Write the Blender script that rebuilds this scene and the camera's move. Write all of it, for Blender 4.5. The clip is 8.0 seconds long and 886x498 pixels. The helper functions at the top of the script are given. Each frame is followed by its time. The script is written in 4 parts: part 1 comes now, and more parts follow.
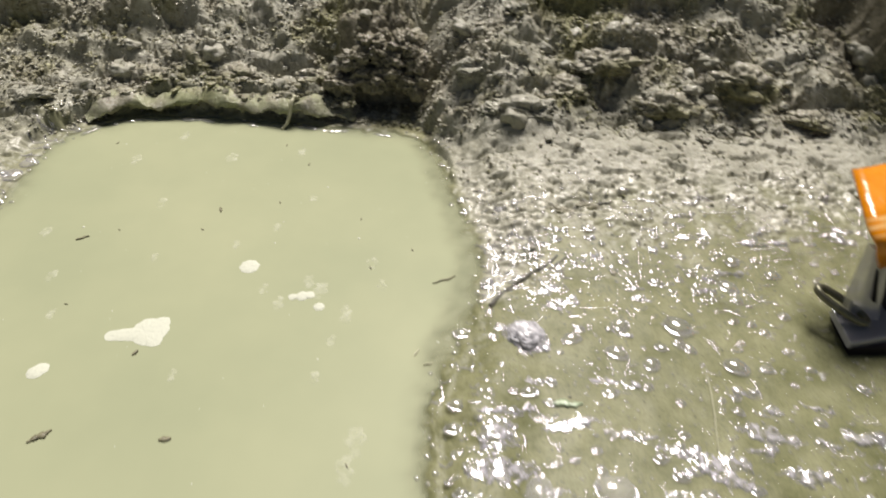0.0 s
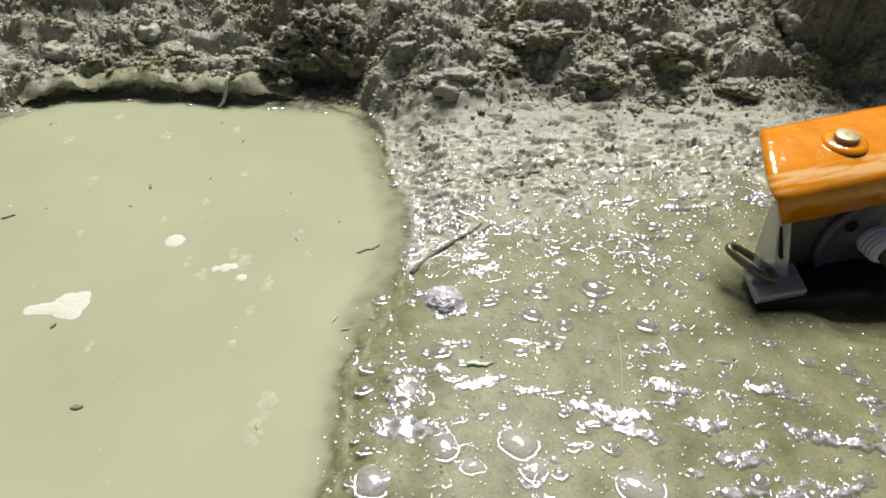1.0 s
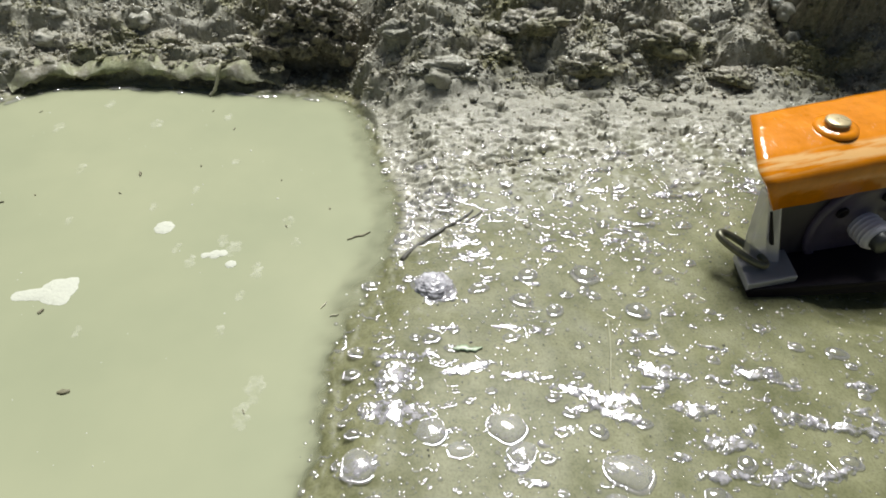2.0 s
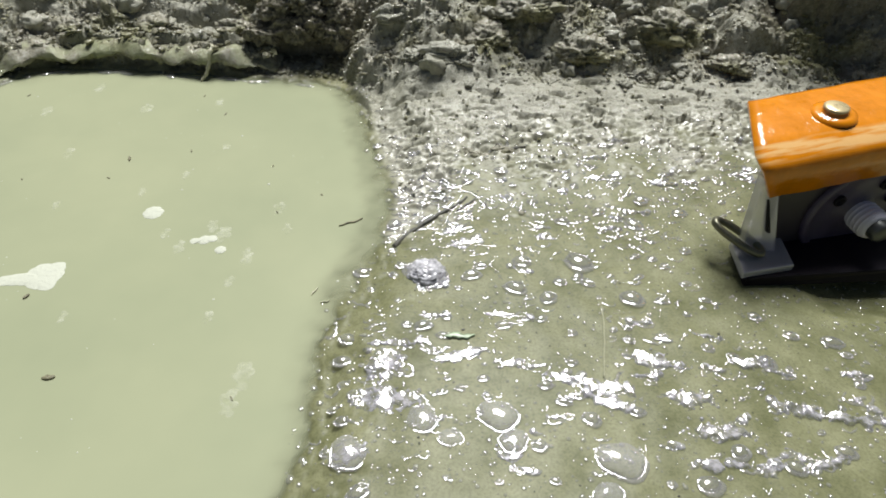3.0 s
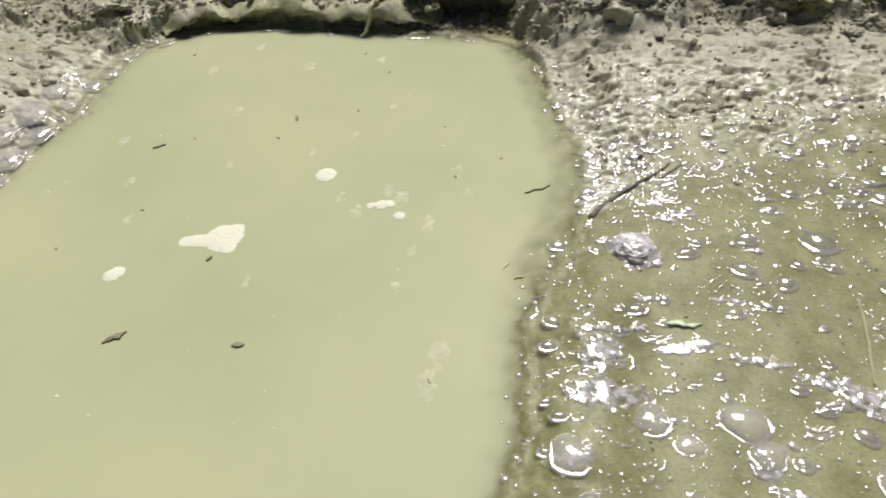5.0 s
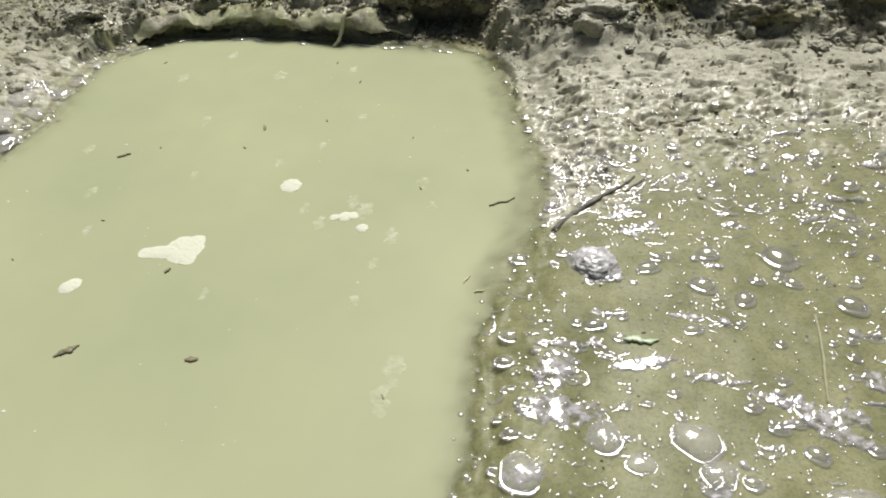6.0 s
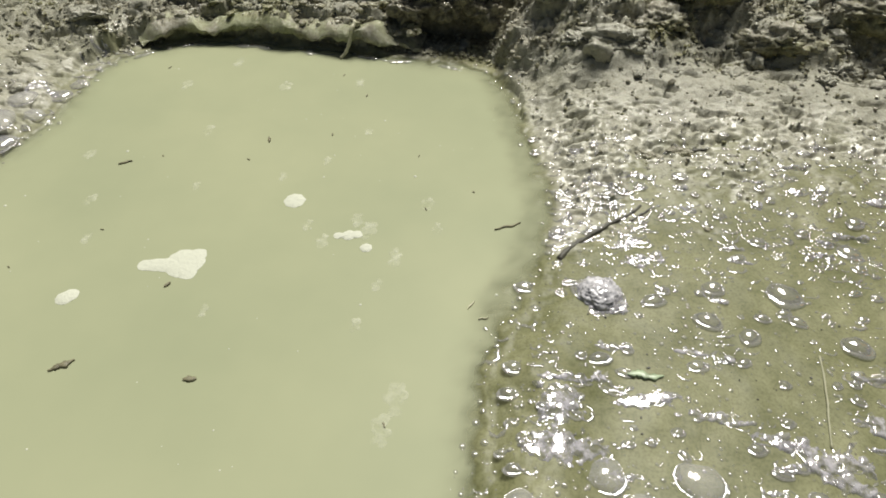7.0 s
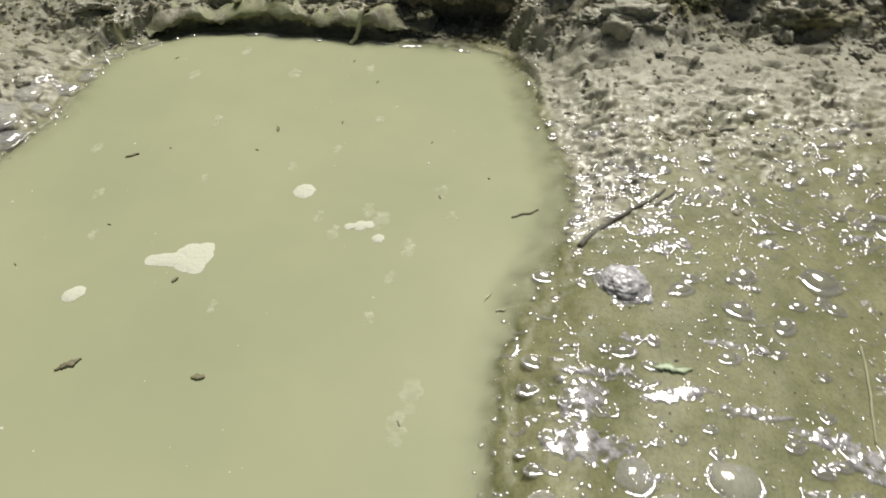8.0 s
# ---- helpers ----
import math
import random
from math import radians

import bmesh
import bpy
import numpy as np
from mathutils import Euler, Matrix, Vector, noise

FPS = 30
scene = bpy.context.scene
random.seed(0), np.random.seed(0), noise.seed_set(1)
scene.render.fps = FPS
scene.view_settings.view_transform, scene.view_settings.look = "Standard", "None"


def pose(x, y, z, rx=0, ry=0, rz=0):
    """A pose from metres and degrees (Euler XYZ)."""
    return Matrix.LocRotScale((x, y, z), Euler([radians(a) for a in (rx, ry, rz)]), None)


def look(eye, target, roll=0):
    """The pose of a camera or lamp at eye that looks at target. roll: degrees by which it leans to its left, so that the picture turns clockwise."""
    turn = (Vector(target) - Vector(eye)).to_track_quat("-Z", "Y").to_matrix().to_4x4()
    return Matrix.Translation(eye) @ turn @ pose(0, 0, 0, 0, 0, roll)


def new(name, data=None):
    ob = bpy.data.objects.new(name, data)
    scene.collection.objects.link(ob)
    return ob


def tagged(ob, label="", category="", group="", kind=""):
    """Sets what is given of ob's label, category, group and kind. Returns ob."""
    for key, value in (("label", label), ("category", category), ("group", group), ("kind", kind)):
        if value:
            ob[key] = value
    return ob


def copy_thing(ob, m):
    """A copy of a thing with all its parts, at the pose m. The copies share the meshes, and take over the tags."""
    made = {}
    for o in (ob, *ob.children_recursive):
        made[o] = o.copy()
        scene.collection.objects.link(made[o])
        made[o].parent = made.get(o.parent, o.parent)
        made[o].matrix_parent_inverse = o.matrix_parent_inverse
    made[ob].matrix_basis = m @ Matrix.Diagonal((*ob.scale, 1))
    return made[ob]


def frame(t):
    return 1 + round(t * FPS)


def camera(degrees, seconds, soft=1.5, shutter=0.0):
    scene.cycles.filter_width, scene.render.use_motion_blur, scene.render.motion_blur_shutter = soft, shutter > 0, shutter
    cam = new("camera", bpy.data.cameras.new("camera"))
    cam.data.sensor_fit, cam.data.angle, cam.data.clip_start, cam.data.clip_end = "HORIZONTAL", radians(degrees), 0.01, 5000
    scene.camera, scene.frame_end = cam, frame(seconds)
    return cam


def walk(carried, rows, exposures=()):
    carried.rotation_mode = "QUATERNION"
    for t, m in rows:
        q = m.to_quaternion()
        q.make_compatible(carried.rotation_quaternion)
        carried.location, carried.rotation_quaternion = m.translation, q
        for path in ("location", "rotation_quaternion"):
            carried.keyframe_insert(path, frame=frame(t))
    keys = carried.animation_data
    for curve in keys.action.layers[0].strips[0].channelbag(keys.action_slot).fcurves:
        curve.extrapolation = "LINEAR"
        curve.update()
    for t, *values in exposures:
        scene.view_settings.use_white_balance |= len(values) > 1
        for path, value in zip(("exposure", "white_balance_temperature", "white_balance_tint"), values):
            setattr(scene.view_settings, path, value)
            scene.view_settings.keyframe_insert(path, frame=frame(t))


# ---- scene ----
cam = camera(71.68, 8.0, soft=1.7, shutter=0.7)
PATH = [
    (0, (-0.00312, 0.00741, 0.14372), (0.00120, 0.23128, -0.05593), 2.31),
    (0.2, (0.00101, 0.00281, 0.14289), (0.00474, 0.22607, -0.05747), 1.28),
    (0.5, (0.00374, 0.00332, 0.13719), (0.00774, 0.22387, -0.06614), 2.31),
    (1, (0.01886, 0.00066, 0.14077), (0.02859, 0.22114, -0.06244), 1.91),
    (1.5, (0.01985, 0.00067, 0.13798), (0.02868, 0.22015, -0.06635), 1.57),
    (1.7, (0.02036, -0.00073, 0.13877), (0.03011, 0.21871, -0.06557), 1.84),
    (2.8, (0.02390, -0.00110, 0.13541), (0.03528, 0.21582, -0.07151), 2.41),
    (3, (0.02289, -0.00043, 0.13515), (0.03495, 0.21611, -0.07214), 2.68),
    (3.5, (0.01567, 0.00019, 0.13019), (0.02024, 0.21446, -0.07973), 1.61),
    (3.7, (0.00889, 0.00363, 0.13188), (0.00328, 0.21509, -0.08084), -0.41),
    (4, (-0.01228, 0.00855, 0.12475), (-0.03923, 0.21651, -0.08978), -2.74),
    (4.2, (-0.01733, 0.01068, 0.11680), (-0.05961, 0.21781, -0.09606), -5.01),
    (4.5, (-0.02386, 0.01491, 0.11964), (-0.06651, 0.21948, -0.09561), -4.75),
    (5, (-0.00593, 0.01274, 0.12039), (-0.03993, 0.21802, -0.09572), -4.35),
    (5.2, (-0.00489, 0.01362, 0.12113), (-0.03791, 0.21965, -0.09441), -4.23),
    (6.3, (0.00368, 0.01761, 0.12046), (-0.02295, 0.22547, -0.09421), -1.99),
    (6.5, (0.00080, 0.01926, 0.12459), (-0.02416, 0.22700, -0.09041), -0.80),
    (7, (-0.00205, 0.02051, 0.12358), (-0.02829, 0.22970, -0.08985), -0.29),
    (7.2, (-0.00162, 0.02209, 0.12321), (-0.02880, 0.23042, -0.09094), -0.09),
    (7.5, (-0.00076, 0.02460, 0.12354), (-0.02455, 0.22855, -0.09518), 1.64),
    (7.8, (-0.00273, 0.02668, 0.11980), (-0.03755, 0.23082, -0.09726), -1.88),
    (8, (-0.00195, 0.02533, 0.11885), (-0.03635, 0.22970, -0.09806), -2.97),
]
EXPOSURES = [(0.0, 0.80, 6950, 9), (1.5, 0.78, 6500, 6), (3.5, 0.75, 6400, 4), (4.5, 0.75, 6700, 6), (5.0, 0.74, 6900, 5), (6.5, 0.70, 6850, 3), (8.0, 0.50, 7050, 3)]
walk(cam, [(t, look(eye, target, roll)) for t, eye, target, roll in PATH], EXPOSURES)

# ---- light ----
SUN_UP, SUN_ROUND = 61.0, 10.0          # degrees above the horizon; compass turn of the sun
world = bpy.data.worlds.new("overcast_sky")
scene.world = world
world.use_nodes = True
wn = world.node_tree.nodes
sky = wn.new("ShaderNodeTexSky")
sky.sky_type, sky.sun_disc = "NISHITA", False
sky.sun_elevation, sky.sun_rotation = radians(SUN_UP), radians(SUN_ROUND)
sky.air_density, sky.dust_density, sky.ozone_density = 1.0, 4.0, 1.0
wn["Background"].inputs["Strength"].default_value = 0.017
world.node_tree.links.new(sky.outputs[0], wn["Background"].inputs["Color"])

sun = new("sun", bpy.data.lights.new("sun", "SUN"))
sun.data.energy, sun.data.angle, sun.data.color = 3.25, radians(22), (1.0, 0.97, 0.98)
sun_way = Vector((math.sin(radians(SUN_ROUND)) * math.cos(radians(SUN_UP)), math.cos(radians(SUN_ROUND)) * math.cos(radians(SUN_UP)), math.sin(radians(SUN_UP))))
sun.matrix_world = look(sun_way * 3, (0, 0, 0))


# ---- numbers: noise and small helpers ----
rng = np.random.default_rng(7)
PERM = np.concatenate([rng.permutation(256)] * 2)
GRAD = np.stack([np.cos(np.arange(256) * 2.399), np.sin(np.arange(256) * 2.399)], -1)


def perlin(x, y):
    """Smooth noise of about -0.7 to 0.7 with cells of size 1."""
    x, y = np.asarray(x, float), np.asarray(y, float)
    xi, yi = np.floor(x).astype(int), np.floor(y).astype(int)
    xf, yf = x - xi, y - yi
    u, v = xf * xf * xf * (xf * (xf * 6 - 15) + 10), yf * yf * yf * (yf * (yf * 6 - 15) + 10)

    def corner(i, j):
        g = GRAD[PERM[PERM[(xi + i) & 255] + ((yi + j) & 255)]]
        return g[..., 0] * (xf - i) + g[..., 1] * (yf - j)

    a = corner(0, 0) + u * (corner(1, 0) - corner(0, 0))
    b = corner(0, 1) + u * (corner(1, 1) - corner(0, 1))
    return a + v * (b - a)


def fbm(x, y, size, octaves=4, gain=0.5, shift=0.0):
    total, amp, f = 0.0, 1.0, 1.0 / size
    for k in range(octaves):
        total = total + amp * perlin(x * f + 17.3 * k + shift, y * f - 9.1 * k + shift * 1.7)
        amp, f = amp * gain, f * 2.03
    return total


def ss(a, b, v):
    u = np.clip((v - a) / (b - a), 0, 1)
    return u * u * (3 - 2 * u)


def mesh_of(name, verts, faces, smooth=True):
    me = bpy.data.meshes.new(name)
    me.from_pydata([tuple(map(float, v)) for v in verts], [], faces)
    if smooth:
        me.polygons.foreach_set("use_smooth", [True] * len(me.polygons))
    me.update()
    return me


def thing(name, me, material, label, category, group="", kind=""):
    ob = new(name, me)
    if material:
        me.materials.append(material)
    return tagged(ob, label, category, group, kind)


def part(name, bm, material, parent, label="", smooth=True):
    """Links a bmesh as one mesh object under a thing or a part."""
    me = bpy.data.meshes.new(name)
    bm.to_mesh(me)
    bm.free()
    if smooth:
        me.polygons.foreach_set("use_smooth", [True] * len(me.polygons))
    me.materials.append(material)
    ob = new(name, me)
    ob.parent = parent
    return tagged(ob, label)


# ---- materials ----
def material(name):
    m = bpy.data.materials.new(name)
    m.use_nodes = True
    return m, m.node_tree.nodes, m.node_tree.links, m.node_tree.nodes["Principled BSDF"]


def noise_node(nodes, links, scale, detail=6, rough=0.6, coords="Object"):
    tc = nodes.new("ShaderNodeTexCoord")
    n = nodes.new("ShaderNodeTexNoise")
    n.inputs["Scale"].default_value, n.inputs["Detail"].default_value, n.inputs["Roughness"].default_value = scale, detail, rough
    links.new(tc.outputs[coords], n.inputs["Vector"])
    return n


def ramp(nodes, links, source, stops):
    r = nodes.new("ShaderNodeValToRGB")
    e = r.color_ramp.elements
    while len(e) < len(stops):
        e.new(0.5)
    for k, (at, c) in enumerate(stops):
        e[k].position, e[k].color = at, (*c, 1) if len(c) == 3 else c
    links.new(source, r.inputs[0])
    return r


def mix(nodes, links, factor, a, b, blend="MIX"):
    m = nodes.new("ShaderNodeMix")
    m.data_type, m.blend_type = "RGBA", blend
    for value, socket in ((factor, m.inputs[0]), (a, m.inputs[6]), (b, m.inputs[7])):
        if isinstance(value, bpy.types.NodeSocket):
            links.new(value, socket)
        else:
            socket.default_value = value if isinstance(value, float) else (*value, 1)
    return m.outputs[2]


def ranged(nodes, links, source, a, b, c, d):
    m = nodes.new("ShaderNodeMapRange")
    links.new(source, m.inputs[0])
    for k, v in enumerate((a, b, c, d)):
        m.inputs[k + 1].default_value = v
    return m.outputs[0]


def bumped(nodes, links, height, strength, distance, normal=None):
    b = nodes.new("ShaderNodeBump")
    b.inputs["Strength"].default_value, b.inputs["Distance"].default_value = strength, distance
    links.new(height, b.inputs["Height"])
    if normal:
        links.new(normal, b.inputs["Normal"])
    return b.outputs[0]


def mud_material(name, wet_from_ground, tone_of="soil"):
    m, nodes, links, bsdf = material(name)
    large = noise_node(nodes, links, 28, 4, 0.6)
    fine = noise_node(nodes, links, 420, 8, 0.7)
    grit = noise_node(nodes, links, 1500, 4, 0.7)
    dry = ramp(nodes, links, fine.outputs[0], [(0.3, (0.315, 0.304, 0.240)), (0.5, (0.395, 0.384, 0.312)), (0.72, (0.47, 0.458, 0.38))])
    moss = ramp(nodes, links, large.outputs[0], [(0.45, (1, 1, 1)), (0.62, (0.72, 0.74, 0.5))])
    grain = ramp(nodes, links, grit.outputs[0], [(0.30, (0.66, 0.65, 0.60)), (0.44, (1, 1, 1)), (0.7, (1.06, 1.06, 1.06))])
    tone = ramp(nodes, links, large.outputs[0], [(0.4, (1, 1, 1)), (0.62, (0.84, 0.84, 0.80))])
    dry_colour = mix(nodes, links, 1.0, mix(nodes, links, 1.0, dry.outputs[0], tone.outputs[0], "MULTIPLY"), grain.outputs[0], "MULTIPLY")
    soil = ramp(nodes, links, fine.outputs[0], [(0.3, (0.13, 0.12, 0.078)), (0.48, (0.31, 0.292, 0.218)), (0.7, (0.56, 0.53, 0.45))])
    soil_colour = mix(nodes, links, 1.0, mix(nodes, links, 1.0, soil.outputs[0], moss.outputs[0], "MULTIPLY"), grain.outputs[0], "MULTIPLY")
    # brown soil darkened to stand for shade in the hollow and on the wall
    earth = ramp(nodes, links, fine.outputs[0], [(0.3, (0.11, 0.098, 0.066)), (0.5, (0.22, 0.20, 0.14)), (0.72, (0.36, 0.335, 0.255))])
    soil_shade_colour = mix(nodes, links, 1.0, earth.outputs[0], grain.outputs[0], "MULTIPLY")
    streak = noise_node(nodes, links, 75, 5, 0.65)
    slurry = ramp(nodes, links, streak.outputs[0], [(0.32, (0.115, 0.12, 0.05)), (0.66, (0.235, 0.235, 0.13))])
    speck = ramp(nodes, links, grit.outputs[0], [(0.35, (0.72, 0.72, 0.7)), (0.55, (1, 1, 1))])
    slurry_colour = mix(nodes, links, 1.0, slurry.outputs[0], speck.outputs[0], "MULTIPLY")
    relief = bumped(nodes, links, grit.outputs[0], 0.55, 0.0008, bumped(nodes, links, fine.outputs[0], 0.5, 0.0016))
    if wet_from_ground:
        wet = nodes.new("ShaderNodeAttribute")
        wet.attribute_name = "wetness"
        wetness = wet.outputs["Fac"]
        topsoil = nodes.new("ShaderNodeAttribute")
        topsoil.attribute_name = "soil"
        soil_shade = nodes.new("ShaderNodeAttribute")
        soil_shade.attribute_name = "soil_shade"
        bank_colour = mix(nodes, links, soil_shade.outputs["Fac"], mix(nodes, links, topsoil.outputs["Fac"], dry_colour, soil_colour), soil_shade_colour)
        links.new(mix(nodes, links, wetness, bank_colour, slurry_colour), bsdf.inputs["Base Color"])
        links.new(ranged(nodes, links, wetness, 0, 1, 0.55, 0.45), bsdf.inputs["Roughness"])
        shine = nodes.new("ShaderNodeAttribute")
        shine.attribute_name = "sheen"
        sheen = shine.outputs["Fac"]
        skin = mix(nodes, links, wetness, mix(nodes, links, sheen, (0.45, 0.45, 0.45), (0.7, 0.7, 0.7)), (0.03, 0.03, 0.03))
        skin = mix(nodes, links, topsoil.outputs["Fac"], skin, (0.35, 0.35, 0.35))
        links.new(skin, bsdf.inputs["Coat Weight"])
        links.new(ranged(nodes, links, wetness, 0.0, 1, 0.15, 0.3), bsdf.inputs["Coat Roughness"])
        ripple = noise_node(nodes, links, 230, 2, 0.5)
        small = noise_node(nodes, links, 900, 3, 0.6)
        crease = bumped(nodes, links, small.outputs[0], 0.30, 0.0006, bumped(nodes, links, ripple.outputs[0], 0.13, 0.0014))
        calm = bumped(nodes, links, ripple.outputs[0], 0.06, 0.0010)
        film_mix = nodes.new("ShaderNodeMix")
        film_mix.data_type = "VECTOR"
        links.new(wetness, film_mix.inputs[0]), links.new(crease, film_mix.inputs[4]), links.new(calm, film_mix.inputs[5])
        film = film_mix.outputs[1]
        either = nodes.new("ShaderNodeMix")
        either.data_type = "VECTOR"
        links.new(sheen, either.inputs[0]), links.new(relief, either.inputs[4]), links.new(film, either.inputs[5])
        links.new(either.outputs[1], bsdf.inputs["Coat Normal"])
        relief = either.outputs[1]
    else:
        algae = ramp(nodes, links, large.outputs[0], [(0.35, (1.0, 1.02, 0.88)), (0.6, (0.82, 0.88, 0.62))])
        patch = ramp(nodes, links, noise_node(nodes, links, 95, 4, 0.6).outputs[0], [(0.46, (0, 0, 0)), (0.58, (1, 1, 1))])
        links.new({"pale": mix(nodes, links, patch.outputs[0], mix(nodes, links, 1.0, dry_colour, algae.outputs[0], "MULTIPLY"), soil_colour), "soil": soil_colour, "soil_shade": soil_shade_colour, "grey": dry_colour}[tone_of], bsdf.inputs["Base Color"])
        bsdf.inputs["Roughness"].default_value = 0.5
        bsdf.inputs["Coat Weight"].default_value, bsdf.inputs["Coat Roughness"].default_value = 0.8, 0.12
        links.new(relief, bsdf.inputs["Coat Normal"])
    bsdf.inputs["Specular IOR Level"].default_value = 0.15
    bsdf.inputs["Coat IOR"].default_value = 1.5
    links.new(relief, bsdf.inputs["Normal"])
    return m


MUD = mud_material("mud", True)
CLOD = mud_material("mud_clod", False)
GREY_CLOD = mud_material("grey_mud_clod", False, "grey")
SHADED_SOIL = mud_material("shaded_soil", False, "soil_shade")


def plain(name, colour, rough, metal=0.0, vary=0.25, scale=300, bump=0.15, coat=0.0):
    m, nodes, links, bsdf = material(name)
    n = noise_node(nodes, links, scale, 6, 0.65)
    r = ramp(nodes, links, n.outputs[0], [(0.3, tuple(c * (1 - vary) for c in colour)), (0.7, tuple(min(1, c * (1 + vary)) for c in colour))])
    links.new(r.outputs[0], bsdf.inputs["Base Color"])
    links.new(ranged(nodes, links, n.outputs[0], 0.3, 0.7, rough * 0.75, min(1, rough * 1.25)), bsdf.inputs["Roughness"])
    bsdf.inputs["Metallic"].default_value, bsdf.inputs["Coat Weight"].default_value = metal, coat
    bsdf.inputs["Coat Roughness"].default_value = 0.05
    links.new(bumped(nodes, links, n.outputs[0], bump, 0.0006), bsdf.inputs["Normal"])
    return m


def water_material():
    """Milky water: what is deep hides its bed, what is shallow lets it through."""
    m, nodes, links, bsdf = material("milky_water")
    cloud = noise_node(nodes, links, 14, 4, 0.55)
    c = ramp(nodes, links, cloud.outputs[0], [(0.3, (0.294, 0.314, 0.199)), (0.7, (0.352, 0.364, 0.231))])
    links.new(c.outputs[0], bsdf.inputs["Base Color"])
    bsdf.inputs["Roughness"].default_value, bsdf.inputs["IOR"].default_value = 0.42, 1.33
    bsdf.inputs["Specular IOR Level"].default_value = 0.14
    ripple = noise_node(nodes, links, 60, 2, 0.4)
    links.new(bumped(nodes, links, ripple.outputs[0], 0.05, 0.001), bsdf.inputs["Normal"])
    hide = nodes.new("ShaderNodeAttribute")
    hide.attribute_name = "murk"
    links.new(hide.outputs["Fac"], bsdf.inputs["Alpha"])
    return m


def film_material(name, milk, gloss, tint=(0.9, 0.9, 0.86), rim=0.6, patchy=0):
    """A thin soap-like skin of muddy water: mostly clear, a little milky, glossy at its edge."""
    m, nodes, links, bsdf = material(name)
    nodes.remove(bsdf)
    clear, white, shine = nodes.new("ShaderNodeBsdfTransparent"), nodes.new("ShaderNodeBsdfDiffuse"), nodes.new("ShaderNodeBsdfGlossy")
    white.inputs["Color"].default_value = (*tint, 1)
    shine.inputs["Roughness"].default_value = 0.1
    a, b = nodes.new("ShaderNodeMixShader"), nodes.new("ShaderNodeMixShader")
    a.inputs[0].default_value = milk
    if patchy:
        cloud = noise_node(nodes, links, patchy, 4, 0.6)
        links.new(ranged(nodes, links, cloud.outputs[0], 0.36, 0.66, 0.0, 2.2 * milk), a.inputs[0])
    edge = nodes.new("ShaderNodeLayerWeight")
    edge.inputs["Blend"].default_value = 0.3
    links.new(ranged(nodes, links, edge.outputs["Facing"], 0.0, 1.0, gloss, rim), b.inputs[0])
    links.new(clear.outputs[0], a.inputs[1]), links.new(white.outputs[0], a.inputs[2])
    links.new(a.outputs[0], b.inputs[1]), links.new(shine.outputs[0], b.inputs[2])
    links.new(b.outputs[0], nodes["Material Output"].inputs["Surface"])
    return m


WATER = water_material()
FILM = film_material("bubble_film", 0.15, 0.05, (0.46, 0.45, 0.49), 0.7, 500)
MILKY = film_material("milky_bubble_film", 0.19, 0.015, (0.74, 0.72, 0.74), 0.6, 650)
RIM = film_material("water_rim", 0.20, 0.18, (0.66, 0.64, 0.64), 0.45)
BEAD = film_material("water_beads", 0.24, 0.13, (0.52, 0.51, 0.44), 0.3)
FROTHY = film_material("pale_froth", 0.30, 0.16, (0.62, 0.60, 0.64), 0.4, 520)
MOUND = plain("wet_grey_mud", (0.46, 0.45, 0.47), 0.16, vary=0.55, scale=420, bump=0.25, coat=1.0)
WET_GRIT = plain("wet_grit", (0.30, 0.285, 0.21), 0.14, vary=0.35, scale=500, bump=0.2, coat=1.0)
FOAM = plain("white_foam", (0.53, 0.54, 0.44), 0.7, vary=0.06, scale=900, bump=0.4)
THIN_FOAM = film_material("thin_foam", 0.2, 0.0, (0.72, 0.73, 0.58), 0.0, 260)
BARK = plain("wet_twig", (0.070, 0.066, 0.050), 0.5, vary=0.6, scale=600, bump=0.6)
ROTTEN = plain("rotten_leaf", (0.18, 0.165, 0.10), 0.5, vary=0.5, scale=900, bump=0.5)
STRAW = plain("straw", (0.29, 0.285, 0.18), 0.5, vary=0.2, scale=500)
LEAF = plain("green_leaf", (0.33, 0.40, 0.26), 0.35, vary=0.3, scale=500)
ROOT = plain("pale_root", (0.52, 0.50, 0.36), 0.6, vary=0.2, scale=500)
ORANGE = plain("orange_paint", (0.66, 0.22, 0.0), 0.35, vary=0.14, scale=130, bump=0.0, coat=1.0)
paint = ORANGE.node_tree.nodes["Principled BSDF"]
paint.inputs["Specular IOR Level"].default_value, paint.inputs["Coat Roughness"].default_value = 0.1, 0.13
dents = noise_node(ORANGE.node_tree.nodes, ORANGE.node_tree.links, 210, 3, 0.5)
dented = bumped(ORANGE.node_tree.nodes, ORANGE.node_tree.links, dents.outputs[0], 0.35, 0.0022)
ORANGE.node_tree.links.new(dented, paint.inputs["Coat Normal"])


